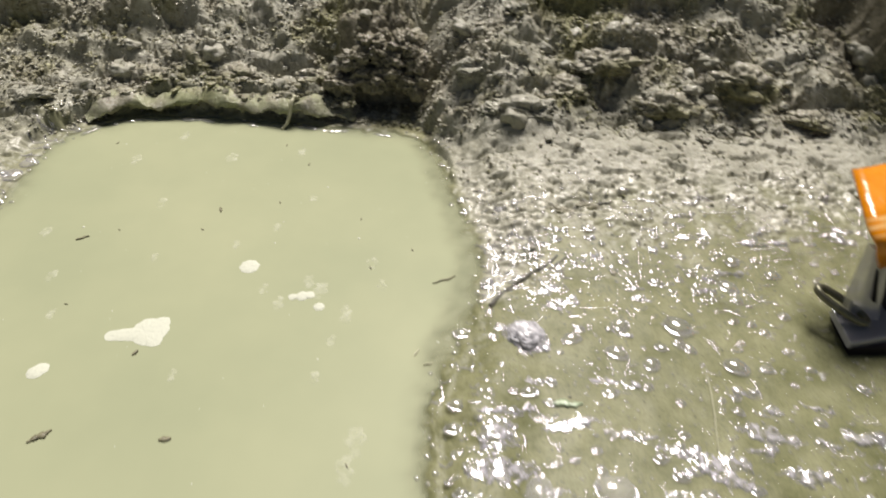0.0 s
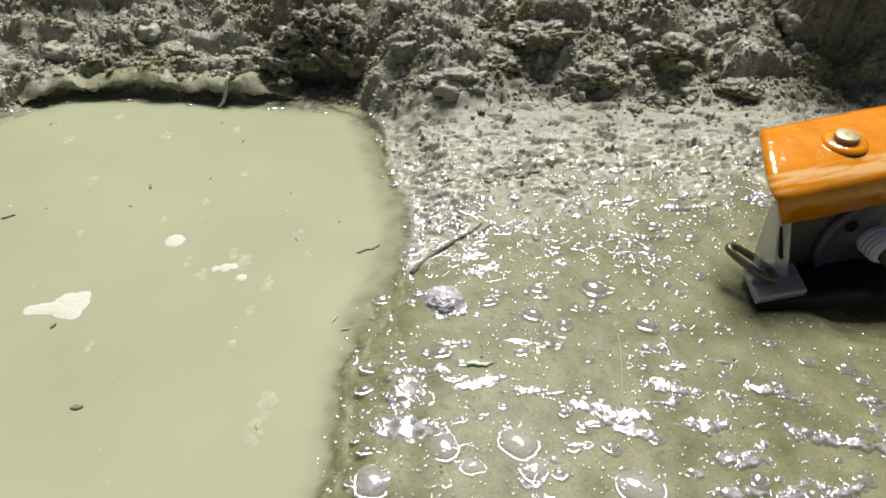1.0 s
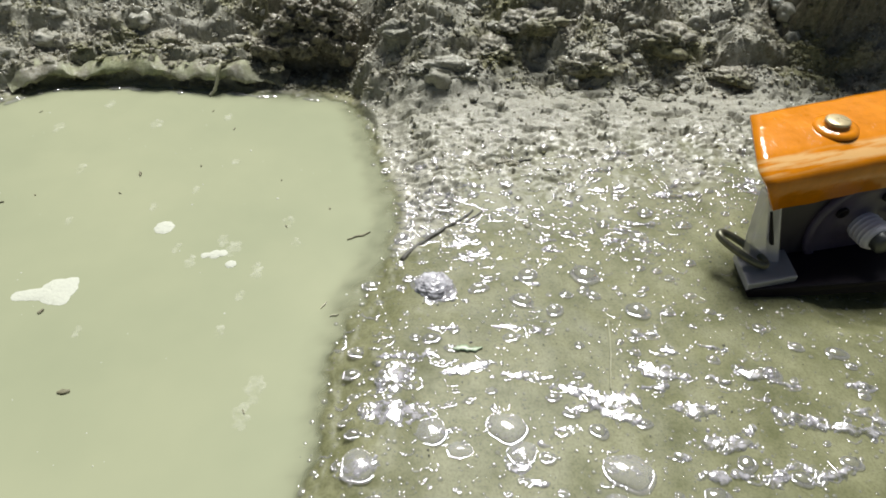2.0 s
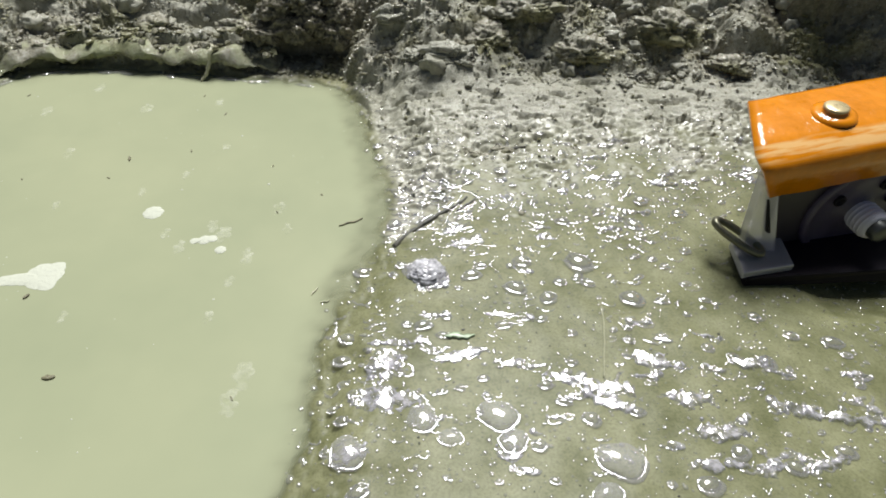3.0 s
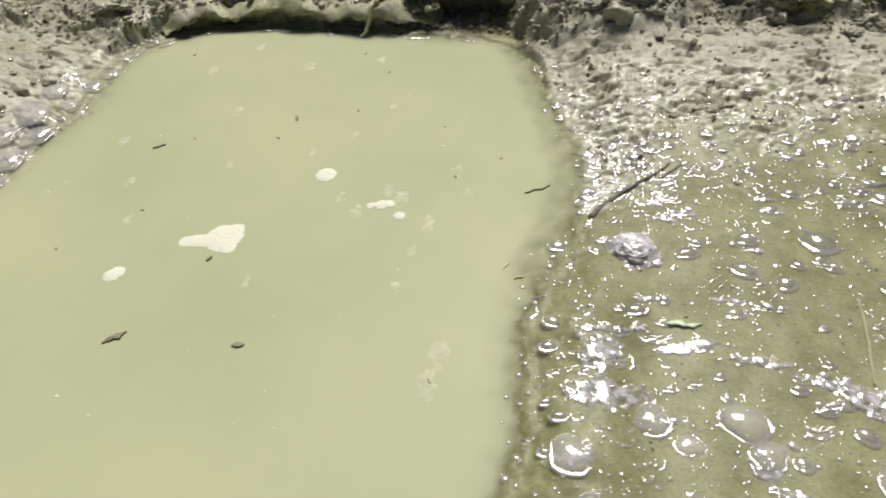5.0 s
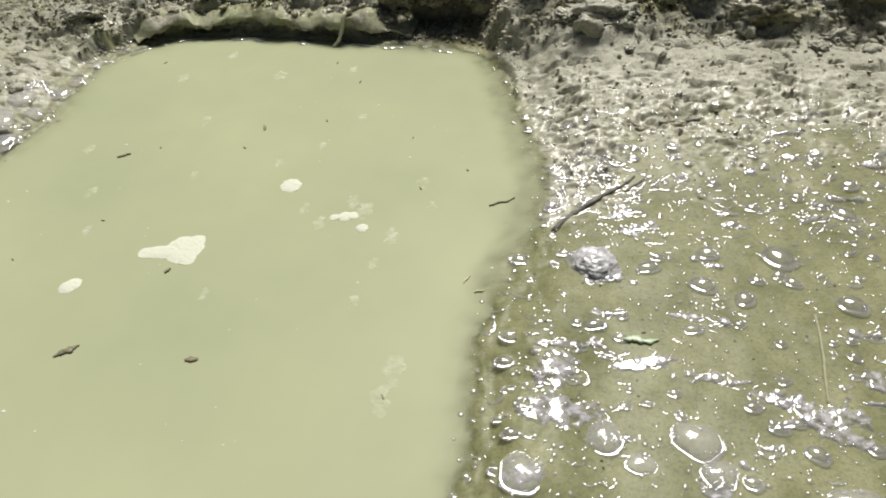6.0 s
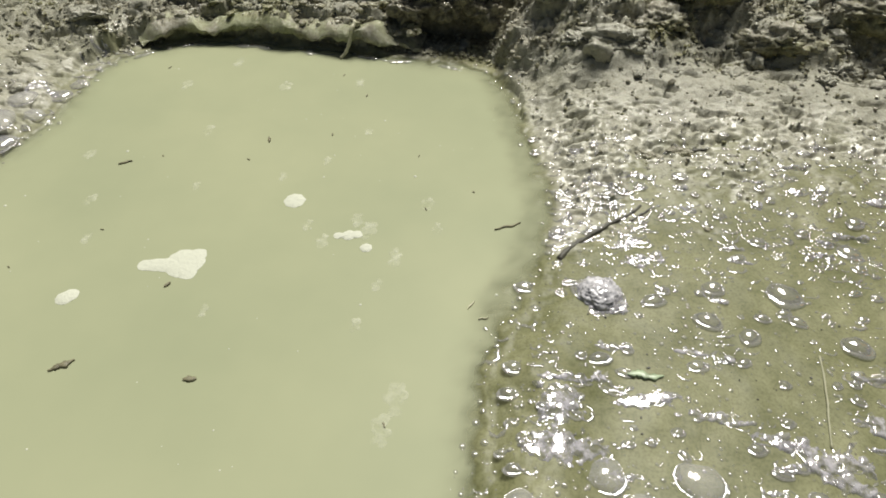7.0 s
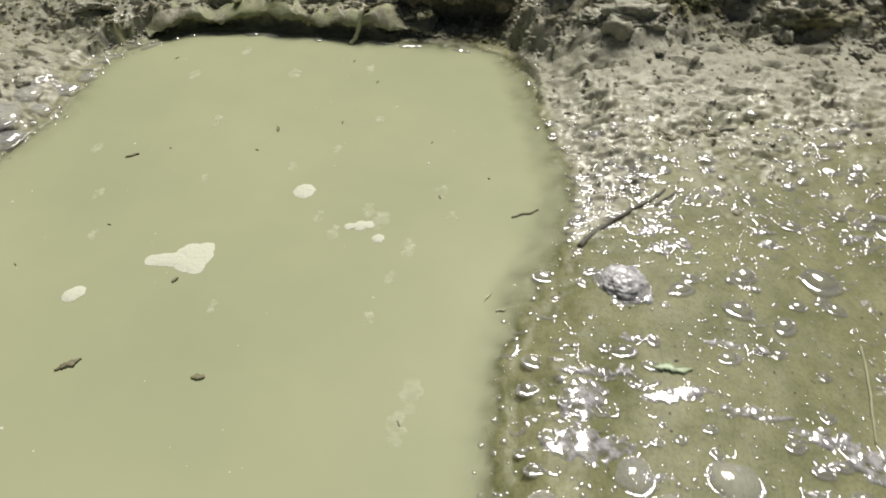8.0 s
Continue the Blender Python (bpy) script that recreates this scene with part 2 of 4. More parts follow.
def shoulder_highlight(m, bsdf, pale):
    """A pale highlight painted along the rounded shoulder of the cap, in streaks that run along it."""
    nodes, links = m.node_tree.nodes, m.node_tree.links
    where = nodes.new("ShaderNodeTexCoord")
    split = nodes.new("ShaderNodeSeparateXYZ")
    links.new(where.outputs["Object"], split.inputs[0])
    band = ramp(nodes, links, ranged(nodes, links, split.outputs["Y"], 0.0, 0.012, 0.0, 1.0), [(0.10, (0, 0, 0)), (0.22, (1, 1, 1)), (0.55, (1, 1, 1)), (0.66, (0, 0, 0))])
    stretch = nodes.new("ShaderNodeMapping")
    stretch.inputs["Scale"].default_value = (0.12, 1.0, 1.0)
    links.new(where.outputs["Object"], stretch.inputs["Vector"])
    streak = nodes.new("ShaderNodeTexNoise")
    streak.inputs["Scale"].default_value, streak.inputs["Detail"].default_value = 520, 4
    links.new(stretch.outputs[0], streak.inputs["Vector"])
    highlight_streaks = ramp(nodes, links, streak.outputs[0], [(0.40, (0, 0, 0)), (0.56, (0.85, 0.85, 0.85))])
    old = bsdf.inputs["Base Color"].links[0].from_socket
    links.new(mix(nodes, links, mix(nodes, links, 1.0, band.outputs[0], highlight_streaks.outputs[0], "MULTIPLY"), old, pale), bsdf.inputs["Base Color"])


shoulder_highlight(ORANGE, paint, (0.80, 0.50, 0.20))
DARK = plain("dark_plastic", (0.011, 0.009, 0.013), 0.45, vary=0.3, scale=200, bump=0.1)
DARK.node_tree.nodes["Principled BSDF"].inputs["Specular IOR Level"].default_value = 0.12
HOUSING = plain("dark_violet_plastic", (0.040, 0.034, 0.046), 0.45, vary=0.25, scale=200, bump=0.1)
VIOLET = plain("violet_grey_plastic", (0.085, 0.070, 0.115), 0.4, vary=0.2, scale=200, bump=0.1)
CLOUDY = film_material("milky_clear_plastic", 0.55, 0.03, (0.62, 0.62, 0.65), 0.4)
CLEAR = film_material("cloudy_clear_plastic", 0.42, 0.03, (0.75, 0.73, 0.82))
STEEL = plain("dull_steel", (0.10, 0.105, 0.10), 0.4, metal=0.5, vary=0.3, scale=220, bump=0.2)
TAN = plain("worn_tan_metal", (0.55, 0.45, 0.25), 0.3, metal=0.3, vary=0.2, scale=300)
WHITE = plain("white_nylon", (0.70, 0.68, 0.76), 0.35, vary=0.08, scale=300)
BRASS = plain("tarnished_brass", (0.17, 0.165, 0.115), 0.35, metal=0.6, vary=0.3, scale=300)

# ---- the plan: the pool's shore, in millimetres ----
SHORE = [(-100, 22), (-140, 40), (-168, 80), (-175, 117), (-173, 142), (-170, 165), (-165, 188), (-167, 210), (-164, 231), (-151, 245), (-135, 254),
         (-110, 255), (-85, 253), (-60, 251), (-35, 248), (-15, 244), (-6, 236), (1, 222), (6, 203), (10, 186), (14, 172), (14, 158), (11, 142),
         (7, 128), (1, 114), (-2, 103), (-2, 86), (-4, 70), (-8, 52), (-20, 34), (-50, 22)]
shore = np.array(SHORE) / 1000.0
knots = np.vstack([shore[-1:], shore, shore[:2]])
smooth_shore = []
for k in range(len(shore)):
    p0, p1, p2, p3 = knots[k:k + 4]
    for u in np.linspace(0, 1, 4, endpoint=False):
        smooth_shore.append(0.5 * (2 * p1 + (p2 - p0) * u + (2 * p0 - 5 * p1 + 4 * p2 - p3) * u ** 2 + (3 * p1 - p0 - 3 * p2 + p3) * u ** 3))
smooth_shore = np.array(smooth_shore)


def shore_distance(x, y):
    """Metres to the shore line; negative over the water."""
    x, y = np.asarray(x, float), np.asarray(y, float)
    best, inside = np.full(x.shape, 1e9), np.zeros(x.shape, bool)
    a = smooth_shore
    b = np.roll(a, -1, 0)
    for (ax, ay), (bx, by) in zip(a, b):
        ex, ey = bx - ax, by - ay
        t = np.clip(((x - ax) * ex + (y - ay) * ey) / (ex * ex + ey * ey), 0, 1)
        best = np.minimum(best, (x - ax - t * ex) ** 2 + (y - ay - t * ey) ** 2)
        if abs(ey) > 1e-12:
            inside ^= ((ay > y) != (by > y)) & (x < ex * (y - ay) / ey + ax)
    d = np.sqrt(best)
    return np.where(inside, -d, d)


def away_from_pool(x, y):
    """0 round the pool, 1 on the plain ground farther off."""
    return ss(0.38, 0.85, np.hypot(x, y - 0.15))


def wetness_at(x, y, d):
    """1 on the slurry that lies under a film of water, 0 on the drier mud."""
    line = np.where(x < 0.05, 0.142 + (x - 0.012) * 0.95, 0.178 + 0.10 * np.clip(x - 0.05, 0, 0.06))
    w = ss(0.026, -0.016, y - line + 0.03 * fbm(x, y, 0.016, 4))
    left = 0.75 * ss(0.016, 0.002, d + 0.012 * fbm(x, y, 0.012, 3, 0.5, 58.0)) * ss(-0.1, -0.14, x)
    return np.clip(np.maximum(np.maximum(w * ss(-0.06, -0.02, x), left), 0.9 * ss(0.004, -0.002, d)), 0, 1) * (1 - away_from_pool(x, y))


def sheen_at(x, y, d):
    """1 where a skin of water lies on the mud, whether on slurry or on firmer mud."""
    n = fbm(x, y, 0.014, 3, 0.5, 70.0)
    band = ss(0.226, 0.196, y + 0.03 * n) * ss(-0.03, -0.01, x)
    left = 0.8 * ss(0.034, 0.006, d + 0.02 * n) * ss(-0.12, -0.15, x)
    return np.clip(np.maximum(wetness_at(x, y, d), np.maximum(band, left) * ss(-0.45, -0.1, n)), 0, 1) * (1 - away_from_pool(x, y))


PITS = [(-0.022, 0.262, 0.014, 0.020), (0.030, 0.247, 0.008, 0.006), (0.075, 0.240, 0.007, 0.007), (0.120, 0.246, 0.010, 0.009),
        (0.203, 0.256, 0.016, 0.014), (-0.075, 0.283, 0.012, 0.006), (-0.200, 0.235, 0.010, 0.006), (0.045, 0.189, 0.004, 0.003), (0.058, 0.193, 0.005, 0.003)]


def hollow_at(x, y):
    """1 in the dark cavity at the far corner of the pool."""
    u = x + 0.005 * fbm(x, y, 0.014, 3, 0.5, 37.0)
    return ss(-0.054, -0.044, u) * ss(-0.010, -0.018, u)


def ledges(x, back, steps):
    """Broken steps of slumped mud, steep in front, each as tall as it happens to be along the bank."""
    total = 0.0
    for k, (at, tall) in enumerate(steps):
        total = total + tall * (0.3 + 1.0 * ss(-0.25, 0.3, fbm(x, x * 0 + 0.7 * k, 0.045, 2, 0.5, 7.0 * k))) * ss(at, at + 0.0055, back)
    return total


def crumbled(x, y):
    """1 where the bank has crumbled and moss grows, 0 where the mud is smeared smooth."""
    return ss(-0.10, 0.14, fbm(x * 0.75, y * 1.35, 0.045, 4, 0.55, 101.0) + 0.20 * ss(0.242, 0.275, y) - 0.10 * ss(0.250, 0.232, y) - 0.34 * ss(-0.045, -0.075, x) * ss(0.305, 0.288, y))


def soil_shade_at(x, y):
    """1 where shade is put into the soil's colour: the cavity and the wall behind the motor."""
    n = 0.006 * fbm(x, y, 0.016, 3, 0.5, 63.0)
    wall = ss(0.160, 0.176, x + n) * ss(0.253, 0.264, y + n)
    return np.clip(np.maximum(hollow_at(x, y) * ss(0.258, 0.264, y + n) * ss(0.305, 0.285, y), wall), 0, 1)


def height(x, y):
    x, y = np.asarray(x, float), np.asarray(y, float)
    wob = 0.0022 * fbm(x, y, 0.018, 3) + 0.0016 * fbm(x, y, 0.0065, 3, 0.6, 19.0)
    d = shore_distance(x, y) + wob
    far = ss(-0.02, 0.03, x)                       # 1 on the side of the motor
    # flats beside the pool
    flat = 0.0014 + 0.0035 * ss(0.155, 0.19, y) + 0.006 * ss(0.19, 0.23, y)
    back = y + 0.016 * fbm(x, y, 0.06, 2) + 0.004 * fbm(x, y, 0.016, 2, 0.5, 23.0)
    bank_r = 0.30 * np.maximum(0, back - 0.232) + ledges(x, back, ((0.236, 0.003), (0.249, 0.007), (0.268, 0.007), (0.290, 0.010), (0.315, 0.010)))
    bank_l = 0.011 * ss(0.0, 0.006, d) + 0.30 * np.maximum(0, back - 0.272) + ledges(x, back, ((0.279, 0.007), (0.298, 0.010), (0.318, 0.012)))
    left = 0.002 + 0.010 * ss(0.0, 0.05, d) + 0.02 * ss(0.04, 0.2, d)
    left = left + (bank_l - left) * ss(0.215, 0.262, y)
    land = (left + (bank_l - left) * ss(-0.165, -0.13, x)) * (1 - far) + (flat + bank_r) * far
    near = ss(0.075, 0.03, y)
    land = land * (1 - near) + 0.0015 * near
    land = land + 0.055 * ss(0.263, 0.2685, y + 0.008 * fbm(x, y, 0.02, 4, 0.6, 61.0)) * ss(0.180, 0.202, x)
    hollow = hollow_at(x, y)
    land = land + 0.014 * ss(0.265, 0.272, y + 0.004 * fbm(x, y, 0.012, 3, 0.6, 15.0)) * hollow
    plain_off = away_from_pool(x, y)
    land = land * (1 - 0.9 * hollow * ss(0.2735, 0.268, y))
    rise = np.minimum(land, 0.16) * (1 - plain_off) + (0.06 + 0.02 * fbm(x, y, 0.35, 2) + 0.25 * fbm(x, y, 3.0, 2) * ss(1.0, 6.0, np.hypot(x, y))) * plain_off
    # roughness of the surface
    w = wetness_at(x, y, d)
    rough_bank = ss(0.224, 0.245, y) + 0.16 * ss(-0.16, -0.2, x)
    rough_bank = np.clip(rough_bank, 0, 1)
    loose = crumbled(x, y)
    crumbly = fbm(x, y, 0.026, 3, 0.5, 3.0) * 0.006 + (0.45 + 0.55 * loose) * (fbm(x, y, 0.0075, 4, 0.58, 8.0) * 0.0030 + np.abs(fbm(x, y, 0.011, 3, 0.5, 14.0)) * 0.0035)
    crumbly = crumbly - 0.0035 * ss(0.16, 0.30, fbm(x * 0.8, y * 1.5, 0.013, 4, 0.6, 29.0))
    grainy = fbm(x, y, 0.0065, 4, 0.6, 5.0) * 0.0009 - 0.0024 * ss(0.30, 0.40, fbm(x * 0.7, y * 1.8, 0.010, 3, 0.55, 33.0))
    silky = fbm(x, y, 0.014, 2, 0.45, 12.0) * 0.00045
    skin = sheen_at(x, y, d) * (1 - w)
    wrinkle = (0.22 - np.abs(fbm(x * 0.62, y * 1.5, 0.0046, 3, 0.58, 55.0))) * 0.0046
    relief = wrinkle * skin * (1 - rough_bank) + crumbly * rough_bank + (grainy * (1 - w) + silky * w) * (1 - rough_bank)
    relief = relief * (1 - 0.85 * hollow * ss(0.2735, 0.268, y)) * ss(0.9, 0.4, np.hypot(x, y - 0.15))
    steep = np.maximum(ss(-0.004, -0.02, x), ss(0.228, 0.24, y))
    out = rise * (ss(-0.001, 0.02, d) * (1 - steep) + ss(0.003, 0.009, d) * steep * (1 - far) + ss(-0.001, 0.012, d) * steep * far) + (relief + 0.0007 * fbm(x, y, 0.0055, 3, 0.55, 48.0) * ss(0.012, 0.003, d)) * ss(-0.002, 0.004, d)
    for px, py, r, deep in PITS:
        out = out - deep * np.exp(-((x - px) ** 2 + (y - py) ** 2) / r ** 2)
    u = np.clip(((x + 0.0042) * 0.0087 + (y - 0.248) * -0.0355) / 0.001336, 0, 1)
    away = np.hypot(x + 0.0042 - 0.0087 * u, y - 0.248 + 0.0355 * u)
    out = out + (0.0045 - 0.002 * u) * np.exp(-(away / 0.0040) ** 2) * (1 + 0.2 * fbm(x, y, 0.009, 2, 0.5, 91.0))
    low = (0.0005 + 0.0007 * np.maximum(-0.4, fbm(x, y, 0.0042, 3, 0.55, 52.0))) * ss(-0.001, 0.002, d)
    out = np.where(d > 0.0, low + 0.5 * ((out - low) + np.sqrt((out - low) ** 2 + 2.5e-7)), 0.00025)
    # made-up hollow under the motor's front, to darken the ground where its shadow falls
    hx, hy = (x - 0.176) * 0.978 + (y - 0.1300) * 0.206, (y - 0.1300) * 0.978 - (x - 0.176) * 0.206
    out = out - 0.006 * ss(1.4, 0.5, np.sqrt((hx / 0.036) ** 2 + (hy / 0.015) ** 2) + 0.12 * fbm(x, y, 0.012, 3, 0.5, 44.0))
    # bed of the pool
    bed = -(0.26 + 0.4 * steep + 0.4 * ss(0.125, 0.105, y) * (1 - steep)) * np.maximum(0, -d) - 0.02 * ss(-0.008, -0.03, d) + 0.0011 * fbm(x, y, 0.007, 3) * ss(-0.02, -0.004, d)
    return np.where(d < 0, bed + 0.00025 * ss(-0.004, 0, d), out)


def ground_z(x, y):
    return float(height(np.array([x]), np.array([y]))[0])


def spread(lo, hi, step, reach):
    inner = np.arange(lo, hi, step)
    outer, gap, at = [], step, 0.0
    while at < reach:
        gap *= 1.28
        at += gap
        outer.append(at)
    outer = np.array(outer)
    return np.concatenate([lo - outer[::-1], inner, inner[-1] + outer])


def grid_mesh(name, xs, ys, zs):
    ny, nx = len(ys), len(xs)
    X, Y = np.meshgrid(xs, ys)
    co = np.stack([X, Y, zs], -1).reshape(-1, 3)
    i = np.arange((ny - 1) * (nx - 1))
    a = (i // (nx - 1)) * nx + i % (nx - 1)
    quads = np.stack([a, a + 1, a + nx + 1, a + nx], -1)
    return co, quads


def fast_mesh(name, co, quads):
    me = bpy.data.meshes.new(name)
    me.vertices.add(len(co))
    me.vertices.foreach_set("co", co.astype(np.float32).ravel())
    me.loops.add(quads.size)
    me.loops.foreach_set("vertex_index", quads.astype(np.int32).ravel())
    me.polygons.add(len(quads))
    me.polygons.foreach_set("loop_start", np.arange(0, quads.size, 4, dtype=np.int32))
    me.polygons.foreach_set("use_smooth", np.ones(len(quads), bool))
    me.update(calc_edges=True)
    me.validate()
    return me


def give(me, name, values):
    at = me.attributes.new(name, "FLOAT", "POINT")
    at.data.foreach_set("value", np.asarray(values, np.float32).ravel())


# ---- ground: one sheet of mud ----
xs, ys = spread(-0.26, 0.26, 0.00065, 60.0), spread(0.03, 0.32, 0.00065, 60.0)
X, Y = np.meshgrid(xs, ys)
co, quads = grid_mesh("ground", xs, ys, height(X, Y))
me = fast_mesh("ground", co, quads)
give(me, "wetness", wetness_at(X, Y, shore_distance(X, Y)))
give(me, "sheen", sheen_at(X, Y, shore_distance(X, Y)))
give(me, "soil", np.clip((ss(0.232, 0.242, Y + 0.02 * fbm(X, Y, 0.02, 3)) + 0.35 * ss(-0.17, -0.2, X)) * (0.12 + 0.88 * crumbled(X, Y)) + away_from_pool(X, Y), 0, 1))
give(me, "soil_shade", soil_shade_at(X, Y) * (1 - away_from_pool(X, Y)))
thing("ground", me, MUD, "grey-green wet mud with a rough crumbling bank behind", "mud", kind="structure")

# ---- the pool's water ----
wx, wy = np.arange(-0.19, 0.03, 0.0014), np.arange(0.0, 0.275, 0.0014)
X, Y = np.meshgrid(wx, wy)
co, quads = grid_mesh("water", wx, wy, np.zeros_like(X))
reach = shore_distance(X, Y).ravel()
quads = quads[(reach[quads] < 0.004).all(1)]
me = fast_mesh("water", co, quads)
give(me, "murk", 1 - np.exp(-np.maximum(0.0, -height(X, Y)) / 0.0016))
water = thing("water", me, WATER, "still milky green water filling a muddy hole", "water", kind="structure")


# ---- overhanging lip of the far bank ----
def lip_sag(x):
    """How thick the lip hangs at a place along it."""
    return 1 + 0.7 * fbm(np.asarray(x, float), np.asarray(x, float) * 0 + 0.3, 0.030, 3, 0.5)


def bank_lip(name, line, profile, rough, seed):
    """A strip of overhanging mud along a line, with the given section (metres back from the edge, height)."""
    verts, faces, rows = [], [], 0
    line = np.array(sorted(line, key=lambda p: p[0]))
    profile = [(a[0] + (b[0] - a[0]) * u, a[1] + (b[1] - a[1]) * u) for a, b in zip(profile, profile[1:]) for u in (0.0, 0.25, 0.5, 0.75)] + profile[-1:]
    soft = np.array(profile)
    for _ in range(4):
        soft[1:-1] = 0.25 * soft[:-2] + 0.5 * soft[1:-1] + 0.25 * soft[2:]
    profile = [tuple(p) for p in soft]
    along = np.linspace(0, 1, 420)
    arc = np.concatenate([[0], np.cumsum(np.linalg.norm(np.diff(line, axis=0), axis=1))])
    px, py = np.interp(along * arc[-1], arc, line[:, 0]), np.interp(along * arc[-1], arc, line[:, 1])
    gx, gy = np.gradient(px), np.gradient(py)
    n = np.hypot(gx, gy)
    for k in range(len(along)):
        end = float(ss(0, 0.08, along[k]) * ss(1, 0.86, along[k]))
        ox, oy = -gy[k] / n[k], gx[k] / n[k]
        sag = float(lip_sag(px[k]))
        jut = 0.004 * float(fbm(np.array(px[k]), np.array(0.8 + seed), 0.020, 3, 0.45))
        row_x, row_v = np.full(len(profile), px[k]), np.arange(len(profile)) * 0.0006
        fine = [jut + float(v) for v in fbm(row_x, row_v, 0.009, 5, 0.45, seed) * rough]
        for (u, z), f in zip(profile, fine):
            u = u + (0.004 * (1 - end)) + f
            verts.append((px[k] + ox * u, py[k] + oy * u, (z * sag * (0.35 + 0.65 * end) + f - jut)))
        rows += 1
    c = len(profile)
    for k in range(rows - 1):
        for j in range(c - 1):
            faces.append((k * c + j, k * c + j + 1, (k + 1) * c + j + 1, (k + 1) * c + j))
    return mesh_of(name, verts, faces)


LIP = mud_material("pale_mud", False, "pale")
far_edge = [p for p in smooth_shore if p[1] > 0.232 and -0.158 < p[0] < -0.036]
LIP_SECTION = [(0.016, 0.004), (0.013, 0.0085), (0.009, 0.0098), (0.005, 0.0102), (0.002, 0.0098), (-0.0005, 0.0085), (-0.0018, 0.0070), (-0.0015, 0.0056), (0.0005, 0.0046), (0.004, 0.0040), (0.009, 0.004)]
thing("bank_lip", bank_lip("bank_lip", far_edge, LIP_SECTION, 0.0026, 0.0), LIP, "overhanging lip of pale mud above the water", "bank edge", kind="structure")


# ---- clods on the bank ----
def lump_bmesh(size, seed, subdivisions=4, rough=0.35):
    bm = bmesh.new()
    bmesh.ops.create_icosphere(bm, subdivisions=subdivisions, radius=1.0)
    for v in bm.verts:
        p = v.co.copy()
        k = 1 + rough * noise.noise(p * 1.3 + Vector((seed, 0, 0))) + rough * 0.55 * noise.noise(p * 3.1 + Vector((0, seed, 0))) + rough * 0.4 * noise.noise(p * 7.5 + Vector((0, 0, seed))) + rough * 0.28 * noise.noise(p * 15 + Vector((seed, 0, 0))) + rough * 0.2 * noise.noise(p * 29 + Vector((0, seed, 0)))
        v.co = Vector((p.x * size[0], p.y * size[1], p.z * size[2])) * k
    return bm


def lump_mesh(name, *args, **more):
    bm = lump_bmesh(*args, **more)
    me = bpy.data.meshes.new(name)
    bm.to_mesh(me)
    bm.free()
    me.polygons.foreach_set("use_smooth", [True] * len(me.polygons))
    return me


CLODS = [(0.036, 0.240, 12, 7, 7), (0.052, 0.252, 11, 8, 9), (0.094, 0.246, 12, 8, 8), (0.116, 0.238, 7, 5, 5), (0.020, 0.238, 5, 4, 4), (0.078, 0.234, 5, 4, 4),
         (0.128, 0.258, 14, 9, 9), (0.070, 0.262, 13, 8, 8), (0.010, 0.257, 7, 6, 6), (-0.016, 0.284, 6, 5, 5), (0.155, 0.240, 8, 6, 5), (0.100, 0.230, 4, 3, 3),
         (0.108, 0.229, 3, 3, 2.5), (-0.060, 0.270, 8, 5, 5), (-0.095, 0.272, 9, 6, 5), (-0.030, 0.274, 7, 5, 6), (-0.130, 0.268, 8, 6, 4), (-0.178, 0.246, 7, 5, 4), (0.044, 0.188, 5, 2.6, 2.6), (0.054, 0.1905, 4, 2.2, 2.0), (0.020, 0.199, 3, 2, 2)]
def clod_mesh(name, size, seed):
    """A slumped block of mud: broad on top, undercut in front."""
    bm = lump_bmesh(size, seed, 5, 0.5)
    for v in bm.verts:
        below = max(0.0, -v.co.z / size[2])
        v.co.y += 0.75 * size[1] * min(1.0, below) * (1 if v.co.y < 0 else 0.3)
        if v.co.z > 0:
            v.co.z *= 0.72
    me = bpy.data.meshes.new(name)
    bm.to_mesh(me)
    bm.free()
    me.polygons.foreach_set("use_smooth", [True] * len(me.polygons))
    return me


for k, (cx, cy, a, b, c) in enumerate(CLODS):
    grey = k in (0, 3, 4, 5, 8, 11, 12, 17)
    ob = thing("mud_clod", clod_mesh("mud_clod", (a / 1000, b / 1000, c / 1000), 3.7 * k), GREY_CLOD if grey else CLOD, "smooth grey lump of damp mud on the bank" if grey else "rough mossy lump of damp mud on the bank", "mud clod", "clods along the bank")
    ob.matrix_world = pose(cx, cy, ground_z(cx, cy) - 0.12 * c / 1000, 6 * math.sin(k), 5 * math.cos(2 * k), 20 * math.sin(3 * k))


# these lumps wear the soil colour that has shade put into it
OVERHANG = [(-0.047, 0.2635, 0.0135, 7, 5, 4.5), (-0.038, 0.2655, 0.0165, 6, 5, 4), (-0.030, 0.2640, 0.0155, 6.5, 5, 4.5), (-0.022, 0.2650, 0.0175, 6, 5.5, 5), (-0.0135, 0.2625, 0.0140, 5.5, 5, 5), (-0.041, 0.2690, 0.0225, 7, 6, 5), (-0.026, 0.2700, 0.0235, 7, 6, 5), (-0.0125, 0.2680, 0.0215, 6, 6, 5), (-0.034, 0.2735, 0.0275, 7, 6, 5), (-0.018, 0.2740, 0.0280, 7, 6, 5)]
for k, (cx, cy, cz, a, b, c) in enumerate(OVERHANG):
    ob = thing("mud_clod", lump_mesh("mud_clod", (a / 1000, b / 1000, c / 1000), 51 + 4.3 * k, 5, 0.62), SHADED_SOIL, "dark rough lump of mud jutting over a hollow", "mud clod", "clods along the bank")
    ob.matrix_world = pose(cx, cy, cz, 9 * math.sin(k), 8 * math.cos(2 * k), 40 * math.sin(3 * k))

